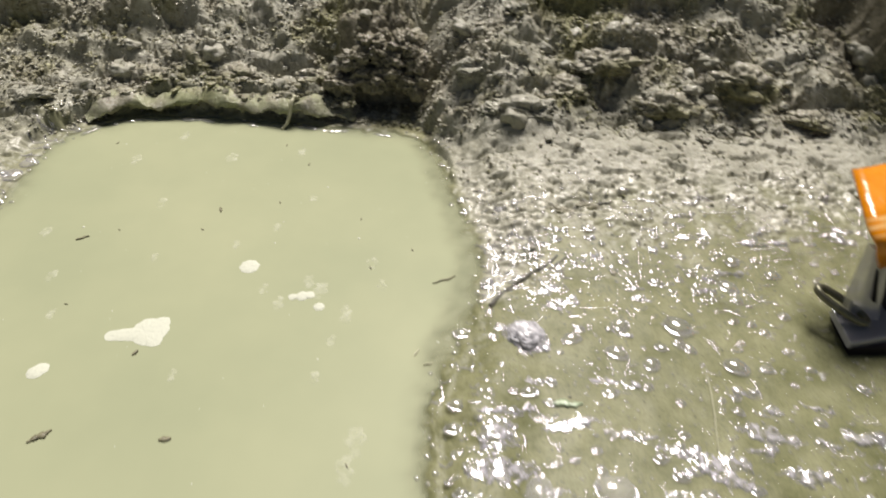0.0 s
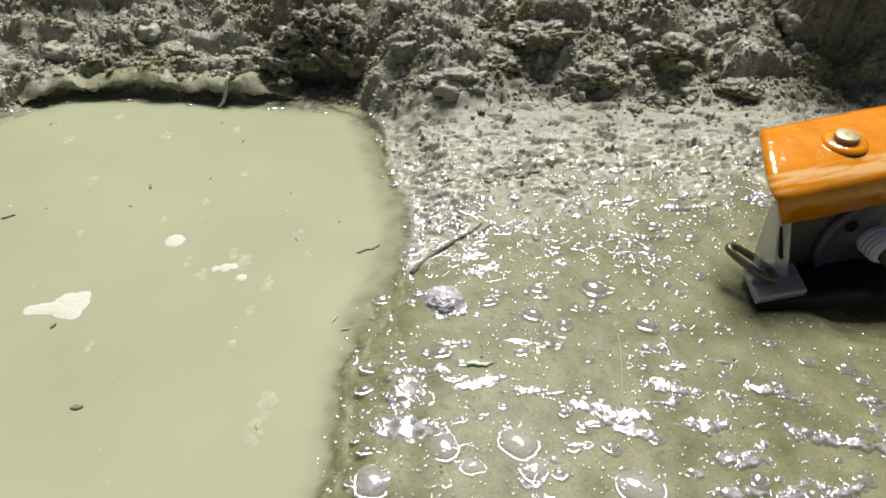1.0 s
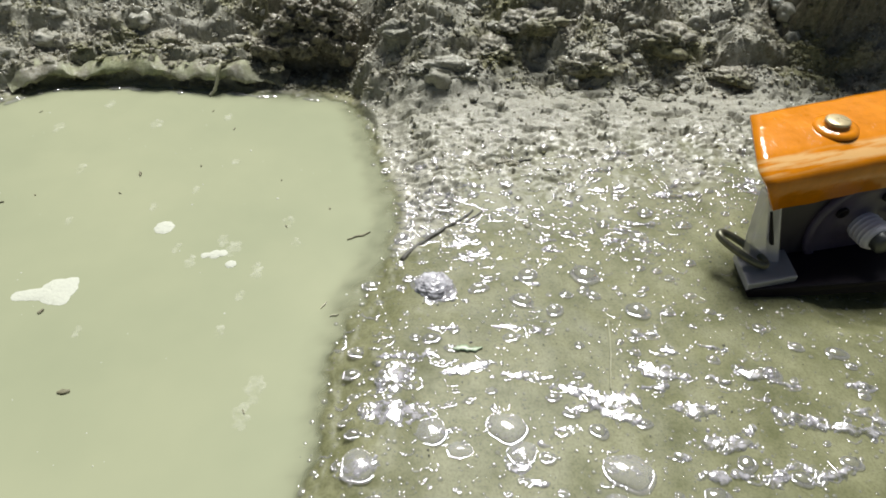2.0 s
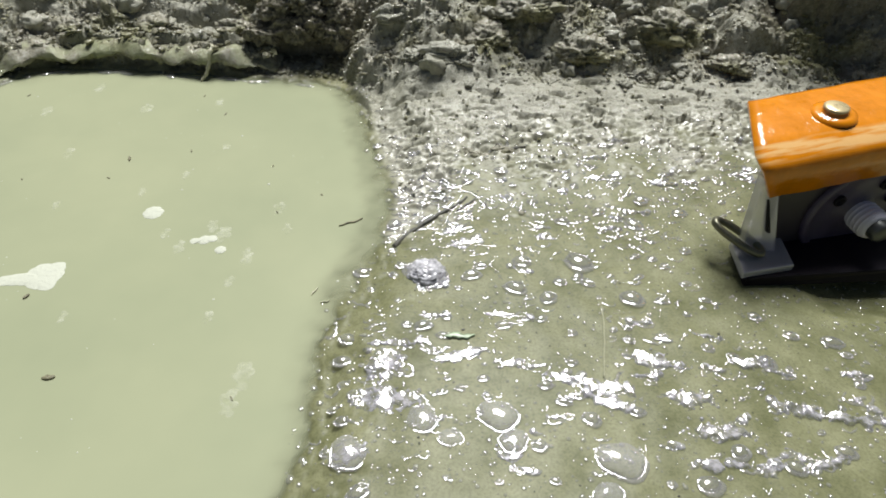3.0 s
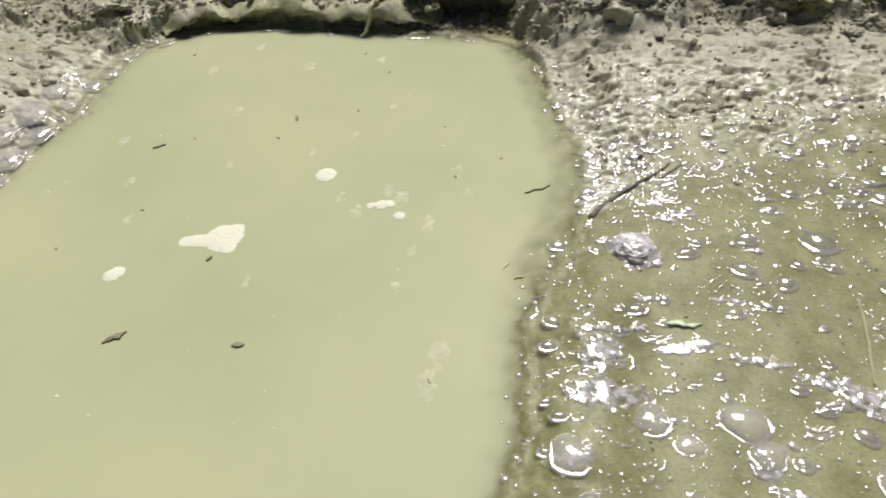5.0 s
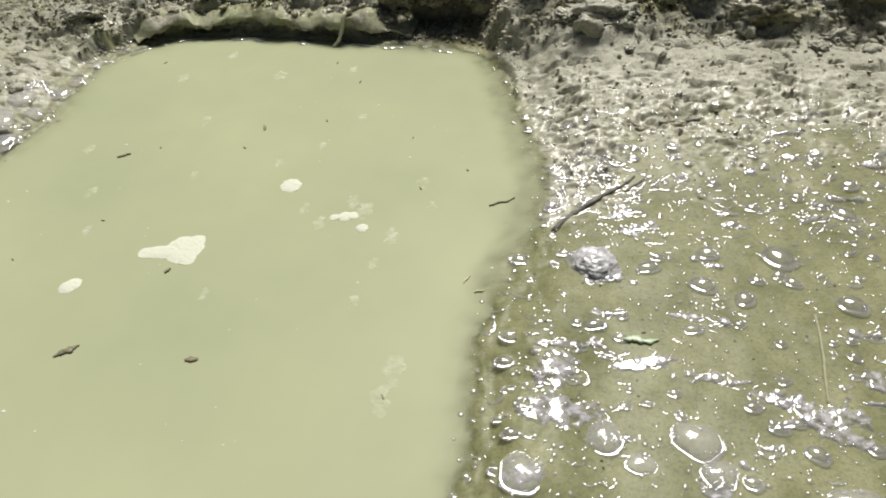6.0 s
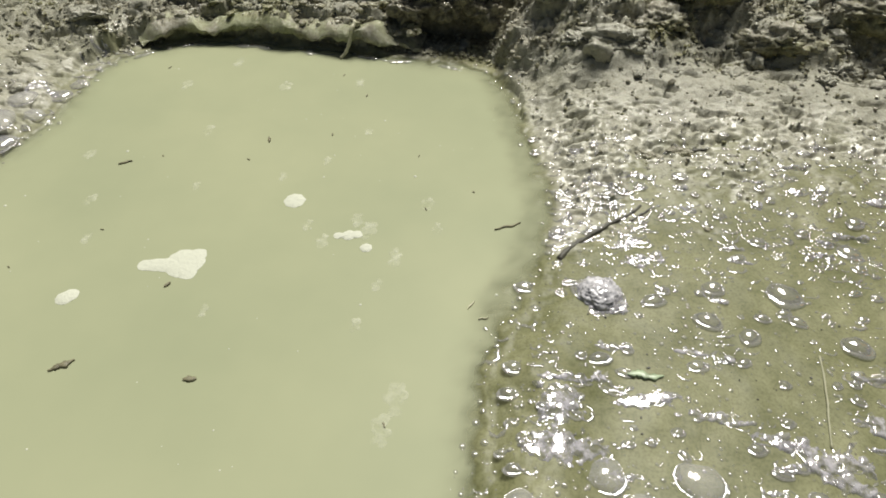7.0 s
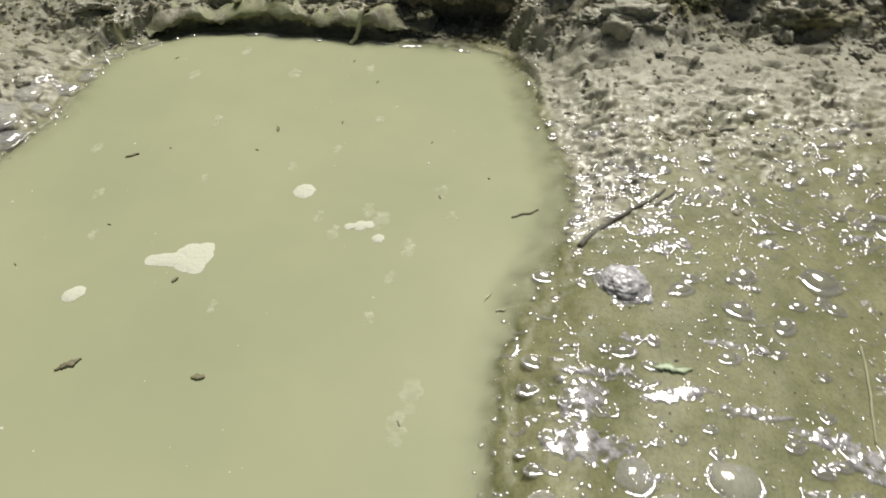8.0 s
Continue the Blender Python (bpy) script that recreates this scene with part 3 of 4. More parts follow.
r = np.random.default_rng(17)
stock = [thing("mud_clod", lump_mesh("mud_clod", (0.0030, 0.0024, 0.0020), 90 + 5.1 * k, 3, 0.5), GREY_CLOD, "small crumbled lump of mud on the bank", "mud clod", "clods along the bank") for k in range(4)]
for k in range(110):
    px, py = r.uniform(-0.17, 0.19), 0.222 + 0.065 * r.random() ** 0.8
    if k >= 100:
        px, py = r.uniform(-0.20, -0.172), r.uniform(0.13, 0.23)
    if float(shore_distance(np.array([px]), np.array([py]))[0]) < 0.006:
        py += 0.03
    q = 0.5 + 1.3 * r.random() ** 2
    m = pose(px, py, ground_z(px, py) + 0.0001 * q, r.uniform(-25, 25), r.uniform(-25, 25), r.uniform(0, 360))
    ob = stock[k] if k < 4 else copy_thing(stock[k % 4], m)
    ob.matrix_world = m
    ob.scale = (q, q * r.uniform(0.7, 1.2), q * r.uniform(0.7, 1.2))


def scatter(name, count, box, sizes, keep, mat, label, category, sink=0.3, seed=1, flatten=0.75, detail=1, floor=None):
    """Many small lumps on the ground, joined: too many to count."""
    r = np.random.default_rng(seed)
    bm = bmesh.new()
    bmesh.ops.create_icosphere(bm, subdivisions=detail, radius=1.0)
    base = np.array([v.co[:] for v in bm.verts])
    tris = np.array([[v.index for v in f.verts] for f in bm.faces])
    bm.free()
    x, y = r.uniform(box[0], box[1], count), r.uniform(box[2], box[3], count)
    d = shore_distance(x, y)
    ok = keep(x, y, d, r.random(count))
    x, y = x[ok], y[ok]
    z = np.maximum(height(x, y), 0.0 if floor is None else floor(x))
    size = sizes[0] + (sizes[1] - sizes[0]) * r.random(len(x)) ** 3
    all_v, all_f = [], []
    for k in range(len(x)):
        shape = base * (1 + (0.28 if detail < 2 else 0.14) * r.standard_normal((len(base), 1))) * (size[k] * r.uniform(0.7, 1.3), size[k] * r.uniform(0.7, 1.3), size[k] * flatten)
        all_v.append(shape + (x[k], y[k], z[k] + size[k] * (flatten - sink)))
        all_f.append(tris + k * len(base))
    return thing(name, mesh_of(name, np.concatenate(all_v), np.concatenate(all_f).tolist(), smooth=False), mat, label, category, kind="stuff")


scatter("mud_crumbs", 34000, (-0.25, 0.25, 0.195, 0.33), (0.0003, 0.0014), lambda x, y, d, u: (d > 0.003) & (u < ss(0.228, 0.244, y) * (0.3 + 0.7 * crumbled(x, y)) * (1 - 0.7 * soil_shade_at(x, y)) + 0.004), CLOD, "crumbs of damp mud and grit over the bank", "mud crumbs", seed=3)
scatter("lip_crumbs", 1600, (-0.155, -0.04, 0.240, 0.272), (0.0004, 0.0019), lambda x, y, d, u: (d > 0.0025) & (d < 0.013) & (u < 0.35 + 1.2 * ss(0.0, 0.3, fbm(x, y, 0.016, 2, 0.5, 6.0))), CLOD, "crumbs of damp mud on the overhanging lip", "mud crumbs", seed=15, floor=lambda x: 0.0098 * lip_sag(x))
scatter("mud_granules", 20000, (-0.25, 0.25, 0.215, 0.32), (0.00022, 0.0009), lambda x, y, d, u: (d > 0.003) & (u < ss(0.222, 0.244, y) * (1 - 0.6 * crumbled(x, y)) + 0.03), GREY_CLOD, "fine pale granules of mud over the bank", "mud crumbs", seed=14)
scatter("mud_grit", 1500, (0.0, 0.22, 0.150, 0.240), (0.0002, 0.0008), lambda x, y, d, u: (d > 0.002) & (wetness_at(x, y, d) < 0.6), CLOD, "fine grit strewn over the damp mud flat", "grit", seed=4)
scatter("wet_grit", 1100, (0.0, 0.21, 0.140, 0.222), (0.0002, 0.0009), lambda x, y, d, u: (d > 0.001) & (u < ss(0.2, 0.9, 1 - wetness_at(x, y, d)) * (0.4 + 0.9 * ss(-0.2, 0.3, fbm(x, y, 0.015, 2, 0.5, 60.0))) + 0.05), WET_GRIT, "glistening wet grit over the damp mud", "grit", sink=0.25, seed=6, flatten=0.55, detail=2)
scatter("wet_pebbles", 70, (-0.215, -0.155, 0.09, 0.25), (0.0004, 0.0018), lambda x, y, d, u: d > 0.001, WET_GRIT, "wet lumps of mud along the shore", "grit", sink=0.25, seed=8, flatten=0.55, detail=2)
scatter("plant_specks", 420, (-0.002, 0.19, 0.05, 0.20), (0.00012, 0.0004), lambda x, y, d, u: d > 0.002, BARK, "tiny dark specks of rotten plant on the mud", "specks", sink=0.1, seed=9, flatten=0.5)
scatter("shore_crumbs", 170, (-0.26, -0.15, 0.09, 0.26), (0.0003, 0.0016), lambda x, y, d, u: d > 0.002, CLOD, "crumbs of mud along the shore", "mud crumbs", seed=5)


# ---- bubbles ----
def dome_mesh(name, seed=0, around=32, up=12, tall=0.62, wob=1.0):
    verts, faces = [], []
    for j in range(up):
        e = math.pi / 2 * j / up
        for k in range(around):
            a = 2 * math.pi * k / around
            r = math.cos(e) * (1 + wob * (0.05 * math.sin(2 * a + seed) + 0.03 * math.sin(3 * a + 2 * seed) + 0.02 * math.sin(5 * a + 3 * seed)))
            verts.append((r * math.cos(a), r * math.sin(a), tall * math.sin(e) * (1 + 0.03 * wob * noise.noise(Vector((2 * r * math.cos(a), 2 * r * math.sin(a), seed))))))
    verts.append((0, 0, tall))
    for j in range(up - 1):
        for k in range(around):
            faces.append((j * around + k, j * around + (k + 1) % around, (j + 1) * around + (k + 1) % around, (j + 1) * around + k))
    for k in range(around):
        faces.append(((up - 1) * around + k, (up - 1) * around + (k + 1) % around, len(verts) - 1))
    return mesh_of(name, verts, faces)


def ring_bmesh(major, minor, squash=0.7, seed=0.0, around=24, tube=8, wob=1.0):
    bm = bmesh.new()
    rings = []
    for k in range(around):
        a = 2 * math.pi * k / around
        w = minor * (1 + (2.0 * max(-0.35, -math.sin(a)) + 0.2 * math.sin(2 * a + seed) + 0.15 * math.sin(5 * a + seed)) * (wob > 0))
        rr = major * (1 + wob * (0.05 * math.sin(2 * a + seed) + 0.03 * math.sin(3 * a + 2 * seed) + 0.02 * math.sin(5 * a + 3 * seed)))
        rings.append([bm.verts.new(((rr + w * math.cos(b)) * math.cos(a), (rr + w * math.cos(b)) * math.sin(a), squash * w * math.sin(b))) for b in (2 * math.pi * j / tube for j in range(tube))])
    for k in range(around):
        for j in range(tube):
            bm.faces.new((rings[k][j], rings[(k + 1) % around][j], rings[(k + 1) % around][(j + 1) % tube], rings[k][(j + 1) % tube]))
    return bm


def make_bubble(seed, film, label, wob=1.0, tall=0.62, rim=0.15):
    ob = thing("bubble", dome_mesh("bubble", seed, wob=wob, tall=tall), film, label, "bubble", "bubbles on the wet mud")
    part("rim", ring_bmesh(1.0, rim, 0.34, seed, 32, 8, wob), RIM, ob, "raised rim of clear water")
    return ob


BUBBLES = [(55, 134, 3), (52, 123, 2.9), (73, 134, 3.6), (39, 128, 2.4), (61, 119, 2.6), (86, 119, 3), (74, 125, 1.9), (6, 130, 2), (15, 152, 2.6), (64, 146, 1.9), (71, 153, 2), (95, 152, 2.4), (84, 158, 2.2), (100, 164, 2.4), (112, 158, 2), (92, 173, 1.8), (78, 171, 1.7), (62, 163, 1.6), (58, 111, 1.5), (24, 108, 2), (31, 112, 1.6), (4, 103, 2.2), (3, 96, 1.8), (47, 109, 1.7), (66, 106, 1.4), (82, 108, 1.3), (95, 118, 1.5), (104, 125, 1.4), (108, 139, 1.8), (120, 112, 1.6), (128, 105, 1.8)]
BUBBLES += [(139, 103, 2.2), (117, 96, 2.4), (64, 96, 1.5), (56, 89, 1.6), (60, 84, 1.4), (34, 88, 1.3), (40, 91, 1.3), (52, 72, 1.6), (5, 78, 1.6), (2, 70, 1.4), (66, 79, 2), (78, 81, 1.7), (10, 60, 2), (100, 70, 2.2), (112, 66, 2.4), (126, 70, 2), (90, 62, 2.2)]      # on the slurry at the near end
BUBBLES += [(-173, 204, 3), (-172, 174, 2.8), (-177, 178, 2.4), (-170, 183, 1.8), (-181, 160, 2.2), (-180, 140, 3), (-186, 150, 2), (-160, 240, 1.8), (-166, 226, 1.5), (8, 190, 1.8), (7, 197, 1.5)]      # along the shore
q = np.random.default_rng(64)
while len(BUBBLES) < 290:
    px, py = q.uniform(2, 160), q.uniform(56, 198) if len(BUBBLES) < 190 else q.uniform(138, 200)
    here = float(shore_distance(np.array([px / 1000]), np.array([py / 1000]))[0])
    if here < 0.003 or q.random() > float(sheen_at(np.array([px / 1000]), np.array([py / 1000]), np.array([here]))[0]) or (px > 112 and 100 < py < 150):
        continue
    if any(math.hypot(px - bx, py - by) < 1.2 * (r + 1) for bx, by, r in BUBBLES):
        continue
    BUBBLES.append((px, py, 0.6 + 1.1 * q.random() ** 2))
first = {}
for k, (bx, by, r) in enumerate(BUBBLES):
    key = k % 9
    m = pose(bx / 1000, by / 1000, ground_z(bx / 1000, by / 1000) + 0.0001, 0, 0, 22 * math.sin(5 * k))
    if key not in first:
        first[key] = make_bubble(key * 1.7, FILM, "clear round bubble sitting on the wet mud", 0.8 + 0.13 * key, 0.5, 0.17)
        ob = first[key]
        ob.matrix_world = m
    else:
        ob = copy_thing(first[key], m)
    ob.scale = (r / 1000 * (0.9 + 0.12 * (k % 4)), r / 1000 * (0.72 + 0.11 * (k % 3)), r / 1000)

knob = thing("mud_mound", lump_mesh("mud_mound", (0.0060, 0.0050, 0.0030), 41.0, 5, 0.24), MOUND, "wet dark grey mound of mud ringed with froth", "mud mound")
knob.matrix_world = pose(0.0255, 0.1285, ground_z(0.0255, 0.1285) + 0.0004, 0, 0, 30)

BIG = [(71, 68, 5.6, "large milky bubble with a pale rim on the mud"), (24, 79, 4.2, "milky bubble fused to a smaller one"), (31, 74, 2.8, "small bubble fused to a milky one"),
       (43, 80, 5.0, "large milky bubble among froth"), (46, 73, 3.6, "milky bubble at the edge of froth"), (66, 60, 3.4, "milky bubble by a larger one"), (7, 69, 4.4, "cluster bubble with a frothy rim"),
       (-173, 172, 6.0, "low lobe of clear water bulging over the shore"), (-179, 182, 7.5, "low lobe of clear water bulging over the shore"), (-176, 158, 6.5, "low lobe of clear water bulging over the shore"), (-171, 190, 4.0, "low lobe of clear water bulging over the shore"), (-183, 168, 6.0, "low lobe of clear water bulging over the shore"), (-169, 204, 4.0, "low lobe of clear water bulging over the shore"), (-167, 213, 3.2, "low lobe of clear water bulging over the shore"), (-175, 147, 6.0, "low lobe of clear water bulging over the shore"), (-178, 196, 5.0, "low lobe of clear water bulging over the shore"),
       # dome added over the mound to give it a translucent sheen
       (25.5, 128.5, 6.4, "milky film added over the mound of mud for sheen")]
for k, (bx, by, r, label) in enumerate(BIG):
    ob = make_bubble(9 + 2.3 * k, MILKY, label, 1.9, 0.45, 0.06)
    ob.matrix_world = pose(bx / 1000, by / 1000, ground_z(bx / 1000, by / 1000) + 0.0001, 0, 0, 25 * math.sin(3 * k)) @ Matrix.Diagonal((r / 1000, r * 0.85 / 1000, r * 0.8 / 1000, 1))


def domes(spots, around, up):
    verts, faces = [], []
    for x, y, z, r in spots:
        s = len(verts)
        for j in range(up):
            e = math.pi / 2 * j / up
            for k in range(around):
                a = 2 * math.pi * k / around
                verts.append((x + r * math.cos(e) * math.cos(a), y + r * math.cos(e) * math.sin(a), z + 0.5 * r * math.sin(e)))
        verts.append((x, y, z + 0.5 * r))
        for j in range(up - 1):
            for k in range(around):
                faces.append((s + j * around + k, s + j * around + (k + 1) % around, s + (j + 1) * around + (k + 1) % around, s + (j + 1) * around + k))
        for k in range(around):
            faces.append((s + (up - 1) * around + k, s + (up - 1) * around + (k + 1) % around, s + up * around))
    return verts, faces


def many_domes(name, spots, mat, label, category, around=8, up=3):
    verts, faces = domes(spots, around, up)
    return thing(name, mesh_of(name, verts, faces), mat, label, category, kind="stuff")


r = np.random.default_rng(11)
n = 7500
x, y = r.uniform(-0.005, 0.19, n), r.uniform(0.045, 0.195, n)
d = shore_distance(x, y)
ok = (d > 0.0015) & (wetness_at(x, y, d) * (0.35 + 1.3 * ss(-0.2, 0.35, fbm(x, y, 0.02, 2, 0.5, 40.0))) > r.random(n))
x, y = x[ok], y[ok]
size = 0.00016 + 0.00062 * r.random(len(x)) ** 3
many_domes("tiny_bubbles", list(zip(x, y, height(x, y), size)), BEAD, "countless tiny glistening bubbles over the wet mud", "bubbles")


def crescents(x, y, size, q, turn=0.45):
    """Curved lips of water, thick in the middle, that lie on the ground."""
    steps, tube = 13, 6
    verts, faces = [], []
    for k in range(len(x)):
        mid, half, flat = q.normal(-1.5, turn), q.uniform(0.8, 2.3), q.uniform(0.5, 0.95)
        thick, wave = size[k] * q.uniform(0.14, 0.30), q.uniform(0, 6)
        a = np.linspace(mid - half, mid + half, steps)
        rr = size[k] * (1 + 0.13 * np.sin(3 * a + wave) + 0.07 * np.sin(7 * a + wave))
        lx, ly = x[k] + rr * np.cos(a), y[k] + flat * rr * np.sin(a)
        lz = height(lx, ly)
        w = thick * np.sqrt(np.maximum(0.02, 1 - np.linspace(-1, 1, steps) ** 2)) * (1 + 0.3 * np.sin(5 * a + wave))
        s = len(verts)
        for i in range(steps):
            for j in range(tube):
                b = 2 * math.pi * j / tube
                verts.append((lx[i] + w[i] * math.cos(b) * math.cos(a[i]), ly[i] + w[i] * math.cos(b) * math.sin(a[i]), lz[i] + 0.4 * w[i] * math.sin(b)))
        for i in range(steps - 1):
            for j in range(tube):
                faces.append((s + i * tube + j, s + (i + 1) * tube + j, s + (i + 1) * tube + (j + 1) % tube, s + i * tube + (j + 1) % tube))
    return verts, faces


def water_rims(name, count, box, sizes, keep, seed, label):
    """Short curved lips of water where small bubbles have burst: crescents, thick in the middle."""
    q = np.random.default_rng(seed)
    x, y = q.uniform(box[0], box[1], count), q.uniform(box[2], box[3], count)
    ok = keep(x, y, shore_distance(x, y), q.random(count))
    x, y = x[ok], y[ok]
    verts, faces = crescents(x, y, sizes[0] + (sizes[1] - sizes[0]) * q.random(len(x)) ** 2, q)
    return thing(name, mesh_of(name, verts, faces), RIM, label, "water film", kind="stuff")


water_rims("water_rims", 2100, (0.0, 0.2, 0.130, 0.212), (0.0006, 0.0024), lambda x, y, d, u: (d > 0.0015) & (u < ss(0.212, 0.190, y) * ss(0.130, 0.150, y) * (0.25 + ss(-0.25, 0.3, fbm(x, y, 0.018, 2, 0.5, 80.0)))) & ~((x > 0.115) & (y < 0.165)), 71, "glinting curved lips of water on the mud flat")
water_rims("water_rims", 110, (0.010, 0.040, 0.148, 0.174), (0.0016, 0.0038), lambda x, y, d, u: d > 0.001, 75, "lacy lips of water between twig and shore")
water_rims("water_rims", 420, (-0.004, 0.2, 0.045, 0.140), (0.0007, 0.0022), lambda x, y, d, u: (d > 0.0015) & (u < 0.25 + ss(-0.1, 0.35, fbm(x, y, 0.02, 2, 0.5, 40.0))), 72, "glinting curved lips of water on the slurry")
water_rims("water_rims", 1500, (-0.215, 0.03, 0.07, 0.25), (0.0008, 0.0030), lambda x, y, d, u: (d > -0.0010) & (d < np.where(x < -0.1, 0.03, 0.004)) & ((x < -0.15) | (x > -0.012)) & (u < 0.75), 73, "glinting curved lips of water along the shore")


water_rims("water_rims", 90, (-0.182, -0.160, 0.135, 0.240), (0.0024, 0.0052), lambda x, y, d, u: (d > -0.0015) & (d < 0.006), 76, "large curled lips of water along the shore")


# ---- froth and slicks of water that catch the light ----
def froth_patch(cx, cy, a, b, turn, seed, tall=0.0011):
    """A ragged skin of packed bubbles: each bubble a low dome, joined by a film that thins to the edge."""
    q = np.random.default_rng(int(seed * 10) + 5)
    c, s = math.cos(radians(turn)), math.sin(radians(turn))
    step = 0.00026
    us, vs = np.arange(-1.35 * a, 1.35 * a, step), np.arange(-1.45 * b, 1.45 * b, step)
    U, V = np.meshgrid(us, vs)
    body = 1.0 - np.hypot(U / a, V / b) + 0.9 * fbm(U, V, 0.0036, 3, 0.55, seed) - 0.75 * ss(-0.1, 0.6, V / b + 0.9 * fbm(U, V, 0.003, 2, 0.5, seed + 2))
    n = int(4 + 0.10e6 * a * b)
    bu, bv = q.uniform(-1.1 * a, 1.1 * a, n), q.uniform(-0.5 * b, 1.3 * b, n)
    br = 0.0004 + 0.0013 * q.random(n) ** 2
    lift = np.zeros_like(U)
    cover = np.full_like(U, -1.0)
    inside = 1.0 - np.hypot(bu / a, bv / b) + 0.9 * fbm(bu, bv, 0.0036, 3, 0.55, seed)
    for k in range(n):
        if inside[k] < 0.0:
            continue
        h = 1.0 - ((U - bu[k]) ** 2 + (V - bv[k]) ** 2) / br[k] ** 2
        lift = np.maximum(lift, br[k] * 0.36 * np.sqrt(np.maximum(h, 0)) + (0.0002 + 0.06 * min(0.005, max(0.0, bv[k] + 0.9 * b))) * (h > 0))
        cover = np.maximum(cover, h)
    lean = 0.06 * np.clip(V + (0.9 + 0.5 * fbm(U, V, 0.005, 2, 0.5, seed + 5)) * b, 0, 0.005) + (0.01 + 0.10 * float(ss(0.05, 0.11, cx))) * np.clip(U + a, 0, 0.007)
    crease = 0.00050 * (0.3 - np.abs(fbm(U, V, 0.0042, 3, 0.55, seed + 8))) * (0.12 + 0.88 * ss(-0.2, 0.7, V / b))
    film = (0.00025 + lean) * ss(0.0, 0.3, body) + (0.00012 * fbm(U, V, 0.006, 2, 0.4, seed + 3) + crease) * ss(-0.05, 0.3, body)
    X, Y = cx + U * c - V * s, cy + U * s + V * c
    Z = height(X, Y) + np.where((body > 0) | (cover > 0), np.maximum(film, lift), -0.0004)
    ny, nx = U.shape
    i = np.arange((ny - 1) * (nx - 1))
    p = (i // (nx - 1)) * nx + i % (nx - 1)
    quads = np.stack([p, p + 1, p + nx + 1, p + nx], -1)
    keep = ((np.maximum(body * 4, cover).ravel()[quads]) > -0.15).any(1)
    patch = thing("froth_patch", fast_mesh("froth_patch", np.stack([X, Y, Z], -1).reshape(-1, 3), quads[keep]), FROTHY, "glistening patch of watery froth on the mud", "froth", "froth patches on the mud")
    m = int(5 + 0.55e6 * a * b)
    lu, lv = q.uniform(-1.15 * a, 1.15 * a, m), q.uniform(-0.7 * b, 1.35 * b, m)
    ok = 1.1 - np.hypot(lu / a, lv / b) + 0.6 * fbm(lu, lv, 0.0036, 2, 0.5, seed) > 0
    lu, lv = lu[ok], lv[ok]
    if len(lu):
        verts, faces = crescents(cx + lu * c - lv * s, cy + lu * s + lv * c, 0.0006 + 0.0019 * q.random(len(lu)) ** 1.6, q, 0.7)
        lips = new("lacy_froth", mesh_of("lacy_froth", verts, faces))
        lips.data.materials.append(RIM)
        lips.parent = patch
        tagged(lips, "thin curved lips of water")
    return patch


def shore_glints():
    r = np.random.default_rng(77)
    spots = []
    for k in range(len(smooth_shore)):
        (ax, ay), (bx, by) = smooth_shore[k], smooth_shore[(k + 1) % len(smooth_shore)]
        if ay < 0.06:
            continue
        for _ in range(3):
            u, off = r.random(), r.normal(0.001, 0.0022)
            nx, ny = by - ay, ax - bx
            n = math.hypot(nx, ny)
            px, py = ax + (bx - ax) * u - nx / n * off * -1, ay + (by - ay) * u - ny / n * off * -1
            spots.append((px, py, max(0.0, ground_z(px, py)) - 0.0001, 0.00025 + 0.0011 * r.random() ** 4))
    return spots


many_domes("shore_bubbles", shore_glints(), BEAD, "small clear bubbles strung along the shore", "bubbles", 10, 4)

def shore_line():
    """A thin broken line of froth where the water meets the far bank."""
    line = np.array([p for p in smooth_shore if p[1] > 0.236 and p[0] < -0.012] )
    line = line[np.argsort(line[:, 0])]
    arc = np.concatenate([[0], np.cumsum(np.linalg.norm(np.diff(line, axis=0), axis=1))])
    n, tube = 900, 6
    s = np.linspace(0, arc[-1], n)
    px, py = np.interp(s, arc, line[:, 0]), np.interp(s, arc, line[:, 1])
    py = py - 0.0040 + 0.0016 * fbm(s, s * 0, 0.012, 3, 0.5, 4.0)
    wide = 0.0019 * np.clip(fbm(s, s * 0 + 0.5, 0.012, 3, 0.6, 9.0) * 2.6 + 0.3, 0, 1)
    verts, faces = [], []
    for k in range(n):
        for j in range(tube):
            a = 2 * math.pi * j / tube
            verts.append((px[k], py[k] + wide[k] * math.cos(a), 0.35 * wide[k] * math.sin(a)))
    for k in range(n - 1):
        if wide[k] > 0.00005 or wide[k + 1] > 0.00005:
            for j in range(tube):
                faces.append((k * tube + j, (k + 1) * tube + j, (k + 1) * tube + (j + 1) % tube, k * tube + (j + 1) % tube))
    return mesh_of("froth_line", verts, faces)


thing("froth_line", shore_line(), RIM, "thin broken line of froth under the far bank", "froth")

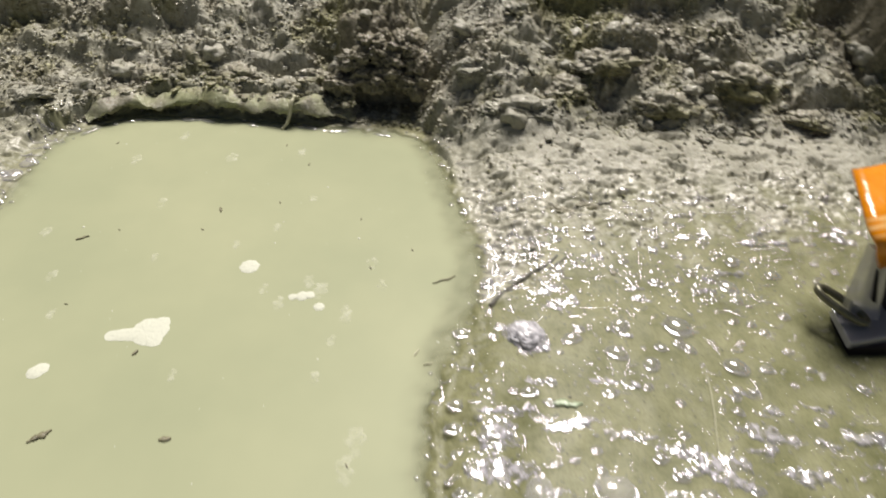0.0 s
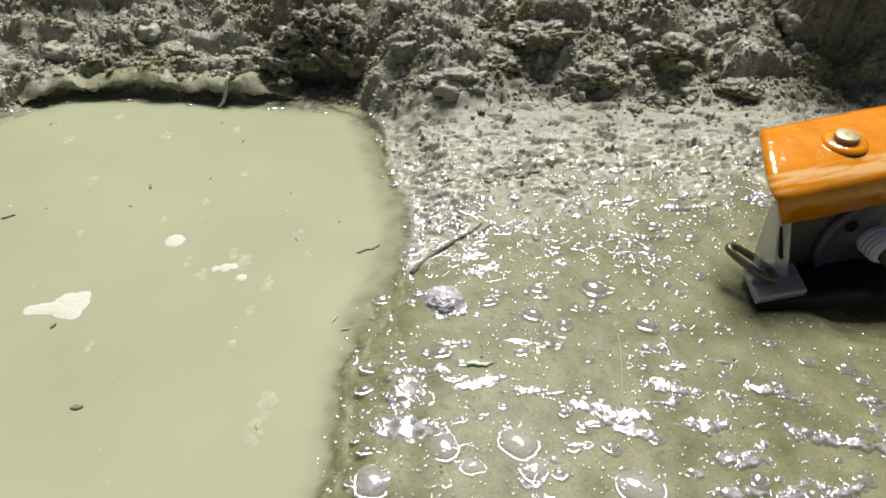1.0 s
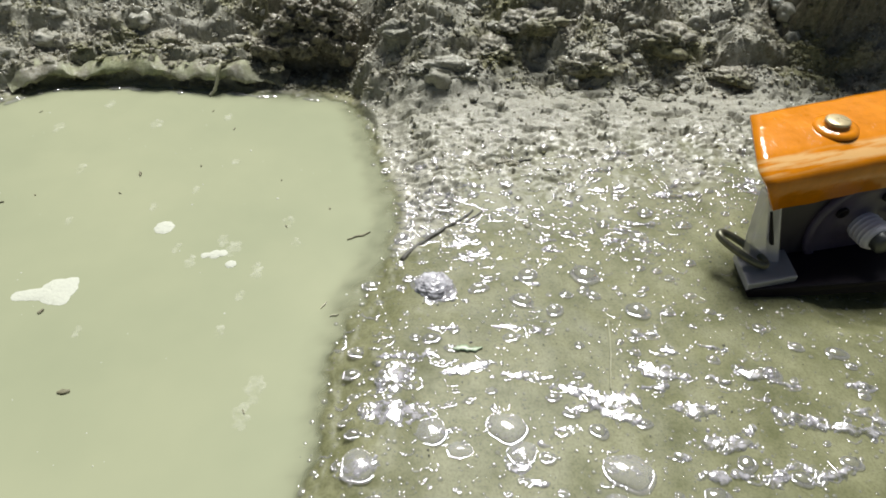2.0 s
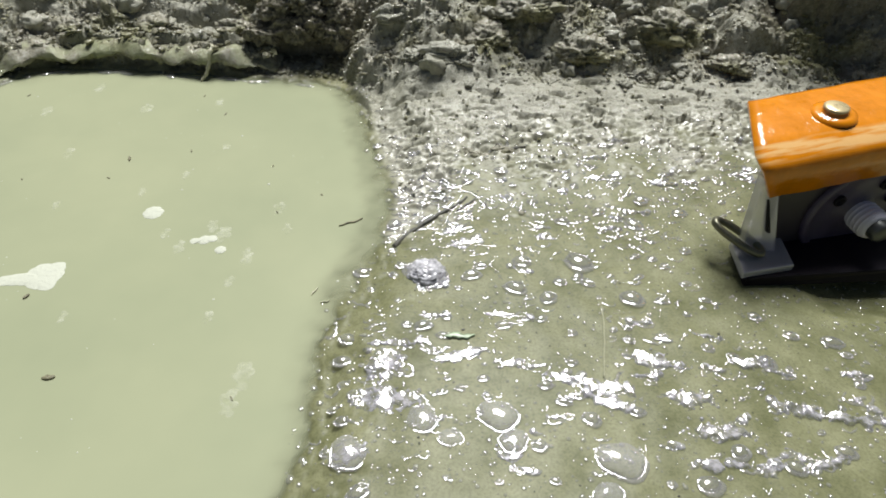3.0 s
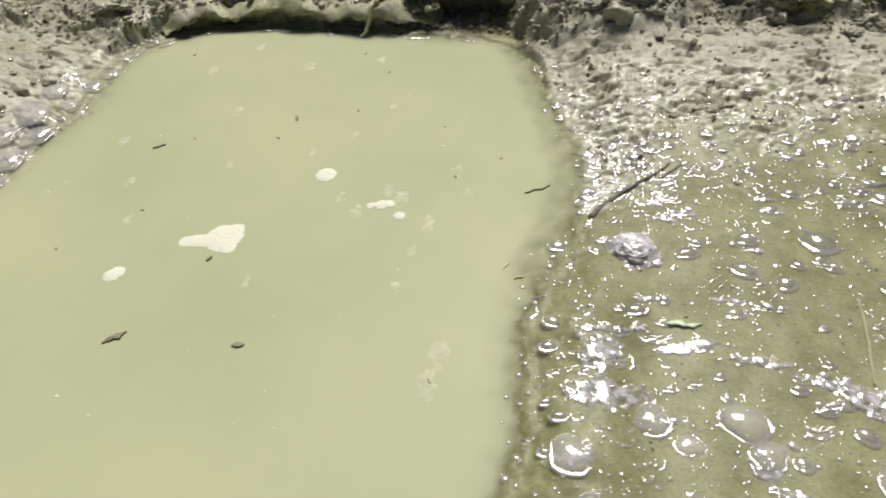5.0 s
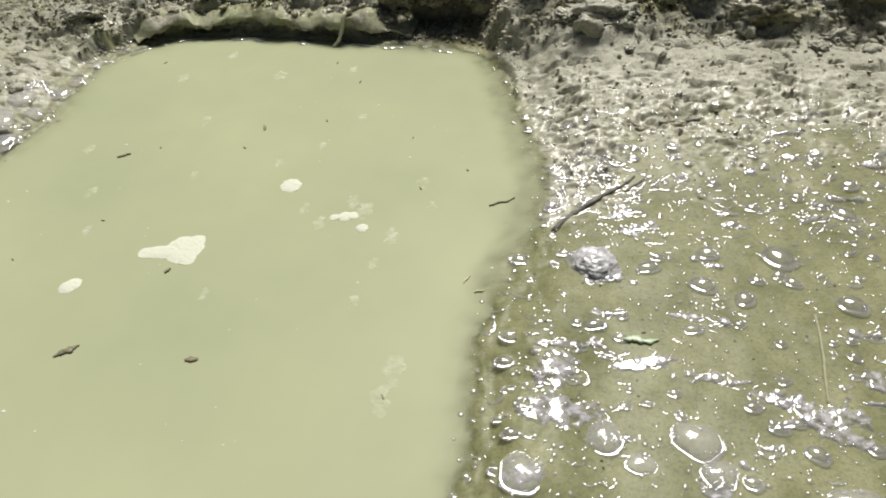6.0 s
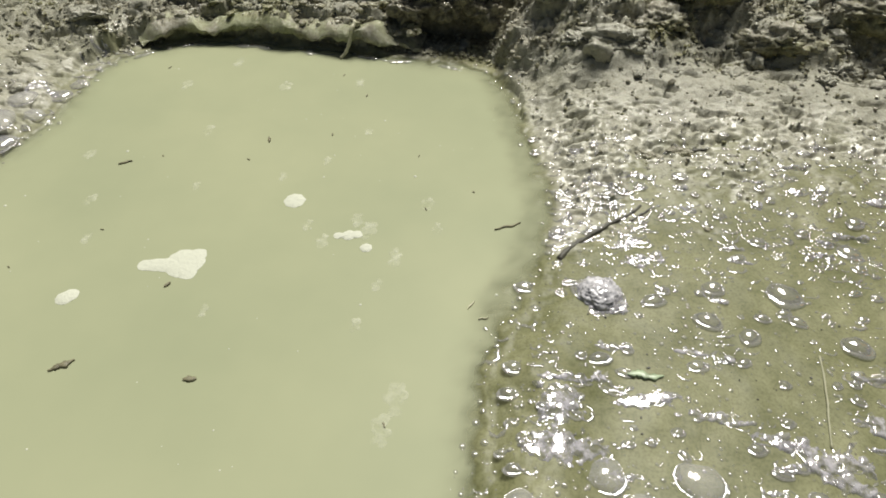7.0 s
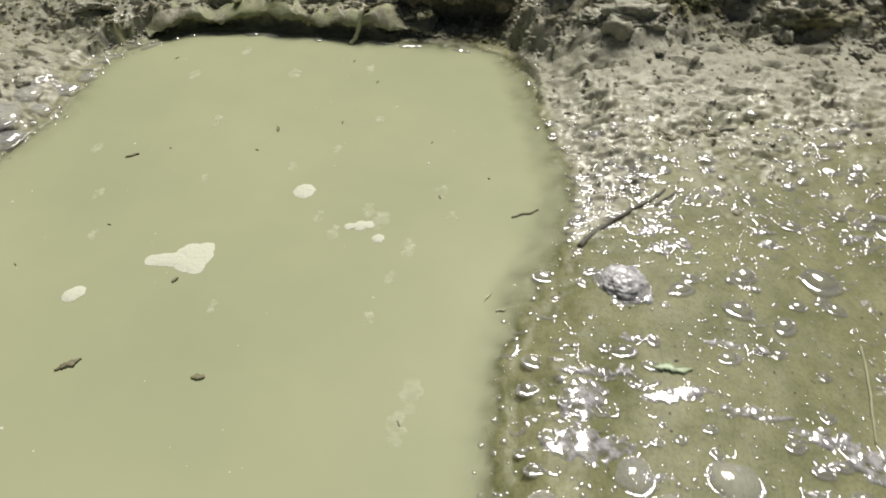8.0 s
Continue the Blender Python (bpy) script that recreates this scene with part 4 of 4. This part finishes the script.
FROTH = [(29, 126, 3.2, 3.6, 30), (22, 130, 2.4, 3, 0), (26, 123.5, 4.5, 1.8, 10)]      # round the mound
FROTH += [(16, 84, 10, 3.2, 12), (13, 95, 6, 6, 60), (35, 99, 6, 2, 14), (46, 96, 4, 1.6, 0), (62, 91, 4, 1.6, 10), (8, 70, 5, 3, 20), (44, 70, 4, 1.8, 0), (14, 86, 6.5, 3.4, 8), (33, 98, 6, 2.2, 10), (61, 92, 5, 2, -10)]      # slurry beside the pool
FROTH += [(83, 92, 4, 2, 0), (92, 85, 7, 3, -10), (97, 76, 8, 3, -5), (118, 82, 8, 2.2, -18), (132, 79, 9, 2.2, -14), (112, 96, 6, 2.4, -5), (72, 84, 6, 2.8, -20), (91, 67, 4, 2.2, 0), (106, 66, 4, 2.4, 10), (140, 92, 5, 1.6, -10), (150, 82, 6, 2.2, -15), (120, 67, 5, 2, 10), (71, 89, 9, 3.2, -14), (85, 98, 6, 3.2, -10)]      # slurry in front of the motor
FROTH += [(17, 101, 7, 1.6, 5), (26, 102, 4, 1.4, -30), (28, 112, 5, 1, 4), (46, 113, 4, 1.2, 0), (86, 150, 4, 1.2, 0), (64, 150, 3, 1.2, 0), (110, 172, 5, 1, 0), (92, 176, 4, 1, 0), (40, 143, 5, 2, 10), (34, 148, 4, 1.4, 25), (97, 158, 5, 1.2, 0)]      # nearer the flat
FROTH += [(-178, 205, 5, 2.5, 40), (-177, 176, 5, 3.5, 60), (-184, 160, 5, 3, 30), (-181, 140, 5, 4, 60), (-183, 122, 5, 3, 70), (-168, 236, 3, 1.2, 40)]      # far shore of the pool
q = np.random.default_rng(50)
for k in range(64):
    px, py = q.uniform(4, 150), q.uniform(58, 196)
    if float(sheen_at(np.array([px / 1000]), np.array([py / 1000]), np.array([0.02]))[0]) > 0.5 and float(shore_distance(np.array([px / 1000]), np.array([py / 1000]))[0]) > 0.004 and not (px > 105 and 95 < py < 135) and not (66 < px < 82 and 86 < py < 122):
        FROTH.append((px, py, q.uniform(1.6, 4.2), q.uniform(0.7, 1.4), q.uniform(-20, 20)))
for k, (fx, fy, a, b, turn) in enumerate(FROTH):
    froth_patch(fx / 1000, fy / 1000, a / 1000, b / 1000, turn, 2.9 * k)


# ---- what floats on the pool ----
def blob(name, cx, cy, lobes, mat, label, category, tall=0.0004, seed=0.0, group=""):
    """A thin floating patch: the union of round lobes, as one outline fan with a soft edge."""
    around, rings = 96, 4
    verts, faces = [], []
    for j in range(rings + 1):
        u = j / rings
        for k in range(around):
            w = 2 * math.pi * k / around
            dx, dy = math.cos(w), math.sin(w)
            far = 0.0
            for lx, ly, lr in lobes:
                q = lx * dx + ly * dy
                h2 = lr * lr - (lx * lx + ly * ly - q * q)
                if h2 > 0:
                    far = max(far, q + math.sqrt(h2))
            far = max(far, 0.0008) * (1 + 0.12 * noise.noise(Vector((2.4 * dx + seed, 2.4 * dy, seed))) + 0.03 * noise.noise(Vector((7 * dx, 7 * dy, seed))))
            verts.append((cx + u * far * dx, cy + u * far * dy, 0.00005 + tall * (1 - u ** 3) * (0.8 + 0.3 * noise.noise(Vector((u * far * dx * 900, u * far * dy * 900, seed))))))
    for j in range(rings):
        for k in range(around):
            faces.append((j * around + k, j * around + (k + 1) % around, (j + 1) * around + (k + 1) % around, (j + 1) * around + k))
    return thing(name, mesh_of(name, verts, faces), mat, label, category, group)


blob("foam_patch", -0.089, 0.1275, [(0.0012, 0.0004, 0.0054), (0.0032, 0.0034, 0.0028), (0.0034, -0.0028, 0.0027), (-0.0036, -0.0010, 0.0027), (-0.0062, -0.0013, 0.0025), (-0.0090, -0.0016, 0.0021)], FOAM, "lopsided patch of white foam floating on the water", "foam", seed=1.0, group="foam on the water")
blob("foam_patch", -0.065, 0.157, [(0, 0, 0.0032)], FOAM, "small round patch of white foam floating", "foam", seed=2.0, group="foam on the water")
blob("foam_patch", -0.045, 0.144, [(0, 0, 0.002), (-0.003, -0.0005, 0.0013), (0.0022, 0.0006, 0.0016)], FOAM, "thin stretched patch of white foam floating", "foam", seed=3.0, group="foam on the water")
blob("foam_patch", -0.039, 0.1395, [(0, 0, 0.0017)], FOAM, "tiny patch of white foam floating", "foam", seed=4.0, group="foam on the water")
blob("foam_patch", -0.114, 0.112, [(0, 0, 0.0024), (0.001, 0.001, 0.0022)], FOAM, "small round patch of white foam floating", "foam", seed=5.0, group="foam on the water")
blob("foam_patch", -0.148, 0.086, [(0.001, 0.002, 0.006), (0.003, 0.007, 0.005), (-0.002, -0.005, 0.005)], FOAM, "large oval patch of white foam near the shore", "foam", seed=6.0, group="foam on the water")
for k, (fx, fy, s) in enumerate([(-44, 151, 2.6), (-58, 147, 2.0), (-22, 92, 4.0), (-24, 84, 3.4), (-128, 150, 2.4), (-20, 150, 2.2), (-60, 178, 2.0), (-33, 126, 2.0), (-126, 218, 3.0), (-98, 160, 1.8), (-40, 147, 3.4), (-52, 141, 2.6), (-30, 137, 3.0), (-24, 160, 2.8), (-72, 168, 2.2), (-106, 190, 2.6), (-88, 222, 3.2), (-60, 228, 2.6), (-112, 238, 3.0), (-140, 172, 2.6), (-36, 112, 2.0), (-76, 112, 1.8), (-50, 196, 2.0), (-120, 134, 2.0)]):
    blob("foam_film", fx / 1000, fy / 1000, [(0, 0, 0.45 * s / 1000)] + [(0.7 * s / 1000 * math.cos(2.4 * j + k) * 0.6, 0.9 * s / 1000 * math.sin(2.4 * j + k), (0.22 + 0.2 * ((j * 7 + k) % 3) / 2) * s / 1000) for j in range(6)], THIN_FOAM, "faint thin film of foam on the water", "foam film", tall=0.00015, seed=10 + 3.0 * k, group="foam films on the water")
r = np.random.default_rng(21)
spots = [(float(px), float(py), 0.0, float(q)) for px, py, q in zip(r.uniform(-0.165, 0.0, 70), r.uniform(0.07, 0.245, 70), 0.00015 + 0.0004 * r.random(70) ** 3) if float(shore_distance(np.array([px]), np.array([py]))[0]) < -0.006]
many_domes("foam_specks", spots, FOAM, "tiny white specks of foam on the water", "foam specks", 6, 2)


def shred(cx, cy, long, wide, turn, seed, label, z=0.0001, mat=None, name="leaf_shred", category="leaf shred", group="shreds of leaf on the water", tall=0.0004):
    """A small curled shred of dead leaf or bark."""
    steps = 16
    verts, faces = [], []
    c, s = math.cos(radians(turn)), math.sin(radians(turn))
    for k in range(steps + 1):
        u = k / steps * 2 - 1
        w = wide * (1 - abs(u) ** 2.5) * (0.7 + 0.6 * noise.noise(Vector((u * 2, seed, 0))) + 0.4 * noise.noise(Vector((u * 7, seed, 3)))) + wide * 0.08
        bend = 0.25 * long * noise.noise(Vector((u * 1.2, 0, seed)))
        for side, lift in ((-1, 0), (-0.5, tall), (0.5, tall), (1, 0)):
            lx, ly = u * long, side * w + bend
            verts.append((cx + lx * c - ly * s, cy + lx * s + ly * c, z + lift))
    for k in range(steps):
        for j in range(3):
            faces.append((4 * k + j, 4 * k + j + 1, 4 * k + j + 5, 4 * k + j + 4))
        faces.append((4 * k + 3, 4 * k, 4 * k + 4, 4 * k + 7))
    return thing(name, mesh_of(name, verts, faces), mat or ROTTEN, label, category, group)


shred(-0.103, 0.092, 0.0030, 0.0012, 40, 1.0, "dark curled shred of leaf floating on the water")
shred(-0.071, 0.092, 0.0016, 0.0011, 10, 2.0, "dark crumpled shred of leaf floating on the water")
shred(-0.126, 0.169, 0.0022, 0.0006, 30, 3.0, "thin dark shred of leaf floating on the water")
shred(-0.083, 0.187, 0.0016, 0.0006, 110, 4.0, "small dark shred of leaf floating on the water")
shred(-0.136, 0.086, 0.0026, 0.0009, 80, 5.0, "faded brown shred sinking in the water", mat=STRAW)
shred(-0.089, 0.1195, 0.0010, 0.0007, 60, 6.0, "dark speck of leaf beside white foam")
shred(0.0005, 0.153, 0.0042, 0.0005, 28, 7.0, "thin dark twig lying on the water")
shred(-0.0075, 0.1220, 0.0017, 0.00028, 62, 8.0, "tiny pale shred of straw floating on the water", mat=ROOT)
shred(-0.0040, 0.1180, 0.0014, 0.00025, 20, 9.0, "tiny pale shred of straw floating on the water", mat=ROOT)
r = np.random.default_rng(31)
for k in range(13):
    px, py = r.uniform(-0.15, -0.01), r.uniform(0.075, 0.235)
    shred(px, py, r.uniform(0.0004, 0.0010), r.uniform(0.0002, 0.0004), r.uniform(0, 180), 20.0 + k, "tiny dark speck of plant floating on the water", tall=0.0002)


# ---- twigs, straw and leaf on the mud ----
def stick(name, points, radius, mat, label, category, taper=0.5, sides=8):
    """A round stem along a bent line, one mesh."""
    points = [Vector(p) for p in points]
    bm = bmesh.new()
    rings = []
    n = 26
    for k in range(n + 1):
        u = k / n * (len(points) - 1)
        i = min(int(u), len(points) - 2)
        p = points[i].lerp(points[i + 1], u - i)
        way = (points[i + 1] - points[i]).normalized()
        side = way.cross(Vector((0, 0, 1))).normalized()
        up = side.cross(way)
        rr = radius * (1 - taper * k / n) * (1 + 0.5 * noise.noise(p * 700) + 0.3 * noise.noise(p * 1900))
        p = p + side * radius * 0.8 * noise.noise(p * 260)
        rings.append([bm.verts.new(p + (side * math.cos(a) + up * math.sin(a)) * rr) for a in (2 * math.pi * j / sides for j in range(sides))])
    for k in range(n):
        for j in range(sides):
            bm.faces.new((rings[k][j], rings[k][(j + 1) % sides], rings[k + 1][(j + 1) % sides], rings[k + 1][j]))
    bm.faces.new(rings[0][::-1]), bm.faces.new(rings[-1])
    me = bpy.data.meshes.new(name)
    bm.to_mesh(me)
    bm.free()
    me.polygons.foreach_set("use_smooth", [True] * len(me.polygons))
    return thing(name, me, mat, label, category)


def over_mud(line, lift):
    return [(px / 1000, py / 1000, ground_z(px / 1000, py / 1000) + lift) for px, py in line]


stick("twig", over_mud([(15, 141), (22, 149), (29, 155), (35, 160), (39.5, 164.5)], 0.0), 0.0009, BARK, "dark muddy twig lying on the wet mud", "twig")
stick("twig", over_mud([(36, 158), (40, 161.5), (43, 164)], 0.0001), 0.0005, BARK, "short dark twig lying on damp mud", "twig")
stick("straw", over_mud([(76, 115), (75, 107), (73.5, 99), (71.5, 91)], 0.0001), 0.0003, STRAW, "pale straw lying under the film of water", "straw", 0.2)
stick("bark_chip", over_mud([(52, 192), (57, 193.5), (63, 193)], 0.0004), 0.0010, BARK, "short dark chip of bark on the mud", "bark chip")
shred(0.0345, 0.1045, 0.0042, 0.0015, 2, 41.0, "small bright green blade of leaf on mud", z=ground_z(0.0345, 0.1045) + 0.0004, mat=LEAF, name="grass_blade", category="leaf", group="", tall=0.0003)
stick("root", [(-0.0665, 0.2535, 0.0125), (-0.0675, 0.2500, 0.0105), (-0.0680, 0.2485, 0.0065), (-0.0700, 0.2465, 0.0020), (-0.0720, 0.2455, 0.0002)], 0.0008, ROOT, "pale thin root hanging from the bank to the water", "root", 0.3)


# ---- the small motor ----
def box_bmesh(x0, x1, y0, y1, z0, z1, bevel=0.0006, segments=2, lean=0.0, skew=0.0):
    bm = bmesh.new()
    bmesh.ops.create_cube(bm, size=1.0)
    for v in bm.verts:
        v.co = Vector((x0 + (v.co.x + 0.5) * (x1 - x0), y0 + (v.co.y + 0.5) * (y1 - y0), z0 + (v.co.z + 0.5) * (z1 - z0)))
    bmesh.ops.bevel(bm, geom=bm.edges[:], offset=bevel, segments=segments, profile=0.6, affect="EDGES")
    for v in bm.verts:
        v.co.x += lean * (v.co.z - z0) + skew * (v.co.y - y0)
    return bm


def turned_bmesh(outline, around=40):
    """A turned form about the y axis from (radius, y) pairs."""
    bm = bmesh.new()
    rings = [[bm.verts.new((q * math.cos(2 * math.pi * k / around), v, q * math.sin(2 * math.pi * k / around))) for k in range(around)] for q, v in outline]
    for i in range(len(rings) - 1):
        for k in range(around):
            bm.faces.new((rings[i][k], rings[i][(k + 1) % around], rings[i + 1][(k + 1) % around], rings[i + 1][k]))
    bm.faces.new(rings[-1][::-1])
    bm.normal_update()
    bmesh.ops.recalc_face_normals(bm, faces=bm.faces[:])
    return bm


motor = new("toy_motor")
tagged(motor, "small motor with an orange cap on a grey base", "motor")
motor.matrix_world = pose(0.120, 0.1235, 0.0008, 0, 0, 11.9)
MM = 0.001
part("foot", box_bmesh(0.0 * MM, 17.5 * MM, 0.8 * MM, 14.4 * MM, 3.4 * MM, 6.0 * MM, 0.5 * MM, 2, 0.0, 0.3), CLOUDY, motor, "milky translucent plastic foot", smooth=False)
body = part("housing", box_bmesh(19.0 * MM, 74 * MM, 12.6 * MM, 17 * MM, 0.3 * MM, 35.5 * MM, 0.8 * MM, 2, -0.38), HOUSING, motor, "dark violet plastic housing", smooth=False)


def panel_bmesh(low, high, z0, z1, bevel=0.0007):
    """A plate between two outlines (x, y in millimetres) at two heights, with rounded edges."""
    bm = bmesh.new()
    a = [bm.verts.new((x * MM, y * MM, z0 * MM)) for x, y in low]
    b = [bm.verts.new((x * MM, y * MM, z1 * MM)) for x, y in high]
    bm.faces.new(a[::-1]), bm.faces.new(b)
    for k in range(4):
        bm.faces.new((a[k], a[(k + 1) % 4], b[(k + 1) % 4], b[k]))
    bmesh.ops.recalc_face_normals(bm, faces=bm.faces[:])
    bmesh.ops.bevel(bm, geom=bm.edges[:], offset=bevel, segments=2, profile=0.6, affect="EDGES")
    return bm


# front edge runs forward to the right, standing in for the motor's cast shadow
part("base_plate", panel_bmesh([(5.8, 14.6), (1.6, 0.2), (66, -9), (70, 14.6)], [(5.8, 14.6), (1.6, 0.2), (66, -7), (70, 14.6)], 0.0, 3.9, 0.0005), DARK, motor, "black plastic base plate, its front extended to imitate shade", smooth=False)
part("end_panel", panel_bmesh([(5.0, 13.2), (5.0, 9.6), (15.5, 7.4), (16.5, 12.2)], [(3.6, 16), (3.6, 12.4), (8.0, 11.6), (9.2, 15)], 5.6, 31.5), CLEAR, motor, "milky translucent end panel", smooth=False)
part("slot", panel_bmesh([(9.2, 9.2), (9.2, 7.9), (10.3, 7.9), (10.3, 9.2)], [(6.4, 11.6), (6.4, 10.8), (7.0, 10.8), (7.0, 11.6)], 14.0, 25.0, 0.0002), DARK, motor, "dark narrow slot", smooth=False)


def cap_bmesh():
    """The orange cap: a bar with a rounded front shoulder and a skewed end."""
    profile = [(0, 0), (0, 8.4), (0.4, 9.9), (1.2, 11.0), (2.4, 11.8), (4.8, 12.9), (7.2, 13.9), (8.4, 14.3), (10, 14.6), (25.5, 15.9), (26.5, 15.7), (26.5, 14.6), (10, 13.3), (5.6, 11.9), (2.4, 10.2), (1.3, 8.4), (1.3, 0)]
    bm = bmesh.new()
    rings = []
    for k in range(19):
        ring = []
        for v, z in profile:
            start = -7.0 * min(1.0, z / 14.0) * (1 - 1.65 * min(1.0, max(0.0, (v - 4) / 22)))
            u = start + (64 - start) * (k / 18) ** 1.0
            dent = 0.25 * noise.noise(Vector((u * 0.12, v * 0.2, z * 0.2)))
            ring.append(bm.verts.new((u * MM, (v + dent) * MM, (z + dent) * MM)))
        rings.append(ring)
    n = len(profile)
    for a, b in zip(rings, rings[1:]):
        for j in range(n):
            bm.faces.new((a[j], a[(j + 1) % n], b[(j + 1) % n], b[j]))
    bm.faces.new(rings[0][::-1]), bm.faces.new(rings[-1])
    bmesh.ops.recalc_face_normals(bm, faces=bm.faces[:])
    return bm


cap = part("cap", cap_bmesh(), ORANGE, motor, "glossy orange painted cap with rounded shoulder")
cap.matrix_local = pose(6.3 * MM, 10.5 * MM, 26.0 * MM, 0, -4.6, 0)
# the highlight painted into ORANGE pales the rivet's upper part too
rivet = part("rivet", turned_bmesh([(6.6 * MM, 0), (6.2 * MM, 0.9 * MM), (4.9 * MM, 1.3 * MM), (3.9 * MM, 1.3 * MM), (3.4 * MM, 2.2 * MM), (2.8 * MM, 2.7 * MM), (1.0 * MM, 2.9 * MM)], 32), ORANGE, cap, "worn rivet on the cap")
rivet.matrix_local = pose(24.5 * MM, 14.0 * MM, 14.6 * MM, 90, 0, 0)
head = part("rivet_head", turned_bmesh([(3.5 * MM, 0), (3.5 * MM, 0.5 * MM), (2.9 * MM, 0.8 * MM), (1.0 * MM, 0.9 * MM)], 28), TAN, rivet, "worn tan rivet head")
head.matrix_local = pose(0, 2.3 * MM, 0)
disc = part("disc", turned_bmesh([(18.5 * MM, 0), (18.5 * MM, -1.4 * MM), (17.6 * MM, -1.8 * MM), (16.2 * MM, -1.6 * MM), (15.6 * MM, -0.7 * MM), (6.0 * MM, -0.7 * MM), (5.4 * MM, -1.6 * MM), (3.0 * MM, -1.7 * MM)]), VIOLET, body, "dark violet ribbed disc")
disc.matrix_local = pose(43.5 * MM, 12.4 * MM, 14.5 * MM)
for a in (150, 65, 20):
    hole = part("boss", turned_bmesh([(1.9 * MM, 0), (1.9 * MM, -1.2 * MM), (1.3 * MM, -1.3 * MM), (1.1 * MM, -0.5 * MM)], 16), DARK, body)
    hole.matrix_local = pose((43.5 + 11.0 * math.cos(radians(a))) * MM, 12.0 * MM, (14.5 + 11.0 * math.sin(radians(a))) * MM)
shaft = part("shaft", turned_bmesh([(4.6 * MM, 0), (4.6 * MM, -7 * MM), (4.2 * MM, -7.6 * MM), (3.2 * MM, -7.8 * MM)], 28), WHITE, motor, "white ribbed nylon shaft")
shaft.matrix_local = pose(43.5 * MM, 10.8 * MM, 14.5 * MM)
tip = part("shaft_tip", turned_bmesh([(3.4 * MM, 0), (3.4 * MM, -2.6 * MM), (2.8 * MM, -3.2 * MM), (1.2 * MM, -3.3 * MM)], 28), STEEL, shaft, "bright steel tip")
tip.matrix_local = pose(0, -7.6 * MM, 0)
for k in range(4):
    rib = part("rib", ring_bmesh(4.6 * MM, 0.45 * MM, 1.0, 0.0, 28, 8, 0.0), WHITE, shaft)
    rib.matrix_local = pose(0, (-1.4 - 1.5 * k) * MM, 0, 90, 0, 0)


def loop_bmesh(long, wide, thick):
    """A flattened wire eye."""
    bm = bmesh.new()
    rings, around, tube = [], 40, 8
    for k in range(around):
        a = 2 * math.pi * k / around
        c = Vector((long * math.copysign(abs(math.cos(a)) ** 0.8, math.cos(a)), wide * math.copysign(abs(math.sin(a)) ** 0.8, math.sin(a)), 0))
        out = Vector((math.cos(a), math.sin(a), 0))
        rings.append([bm.verts.new(c + (out * math.cos(b) + Vector((0, 0, 1)) * math.sin(b)) * thick) for b in (2 * math.pi * j / tube for j in range(tube))])
    for k in range(around):
        for j in range(tube):
            bm.faces.new((rings[k][j], rings[(k + 1) % around][j], rings[(k + 1) % around][(j + 1) % tube], rings[k][(j + 1) % tube]))
    return bm


lug = part("terminal_loop", loop_bmesh(8.2 * MM, 2.5 * MM, 1.2 * MM), BRASS, motor, "tarnished metal terminal loop")
lug.matrix_local = pose(3.6 * MM, 12.0 * MM, 10.0 * MM, 0, -17, 132)
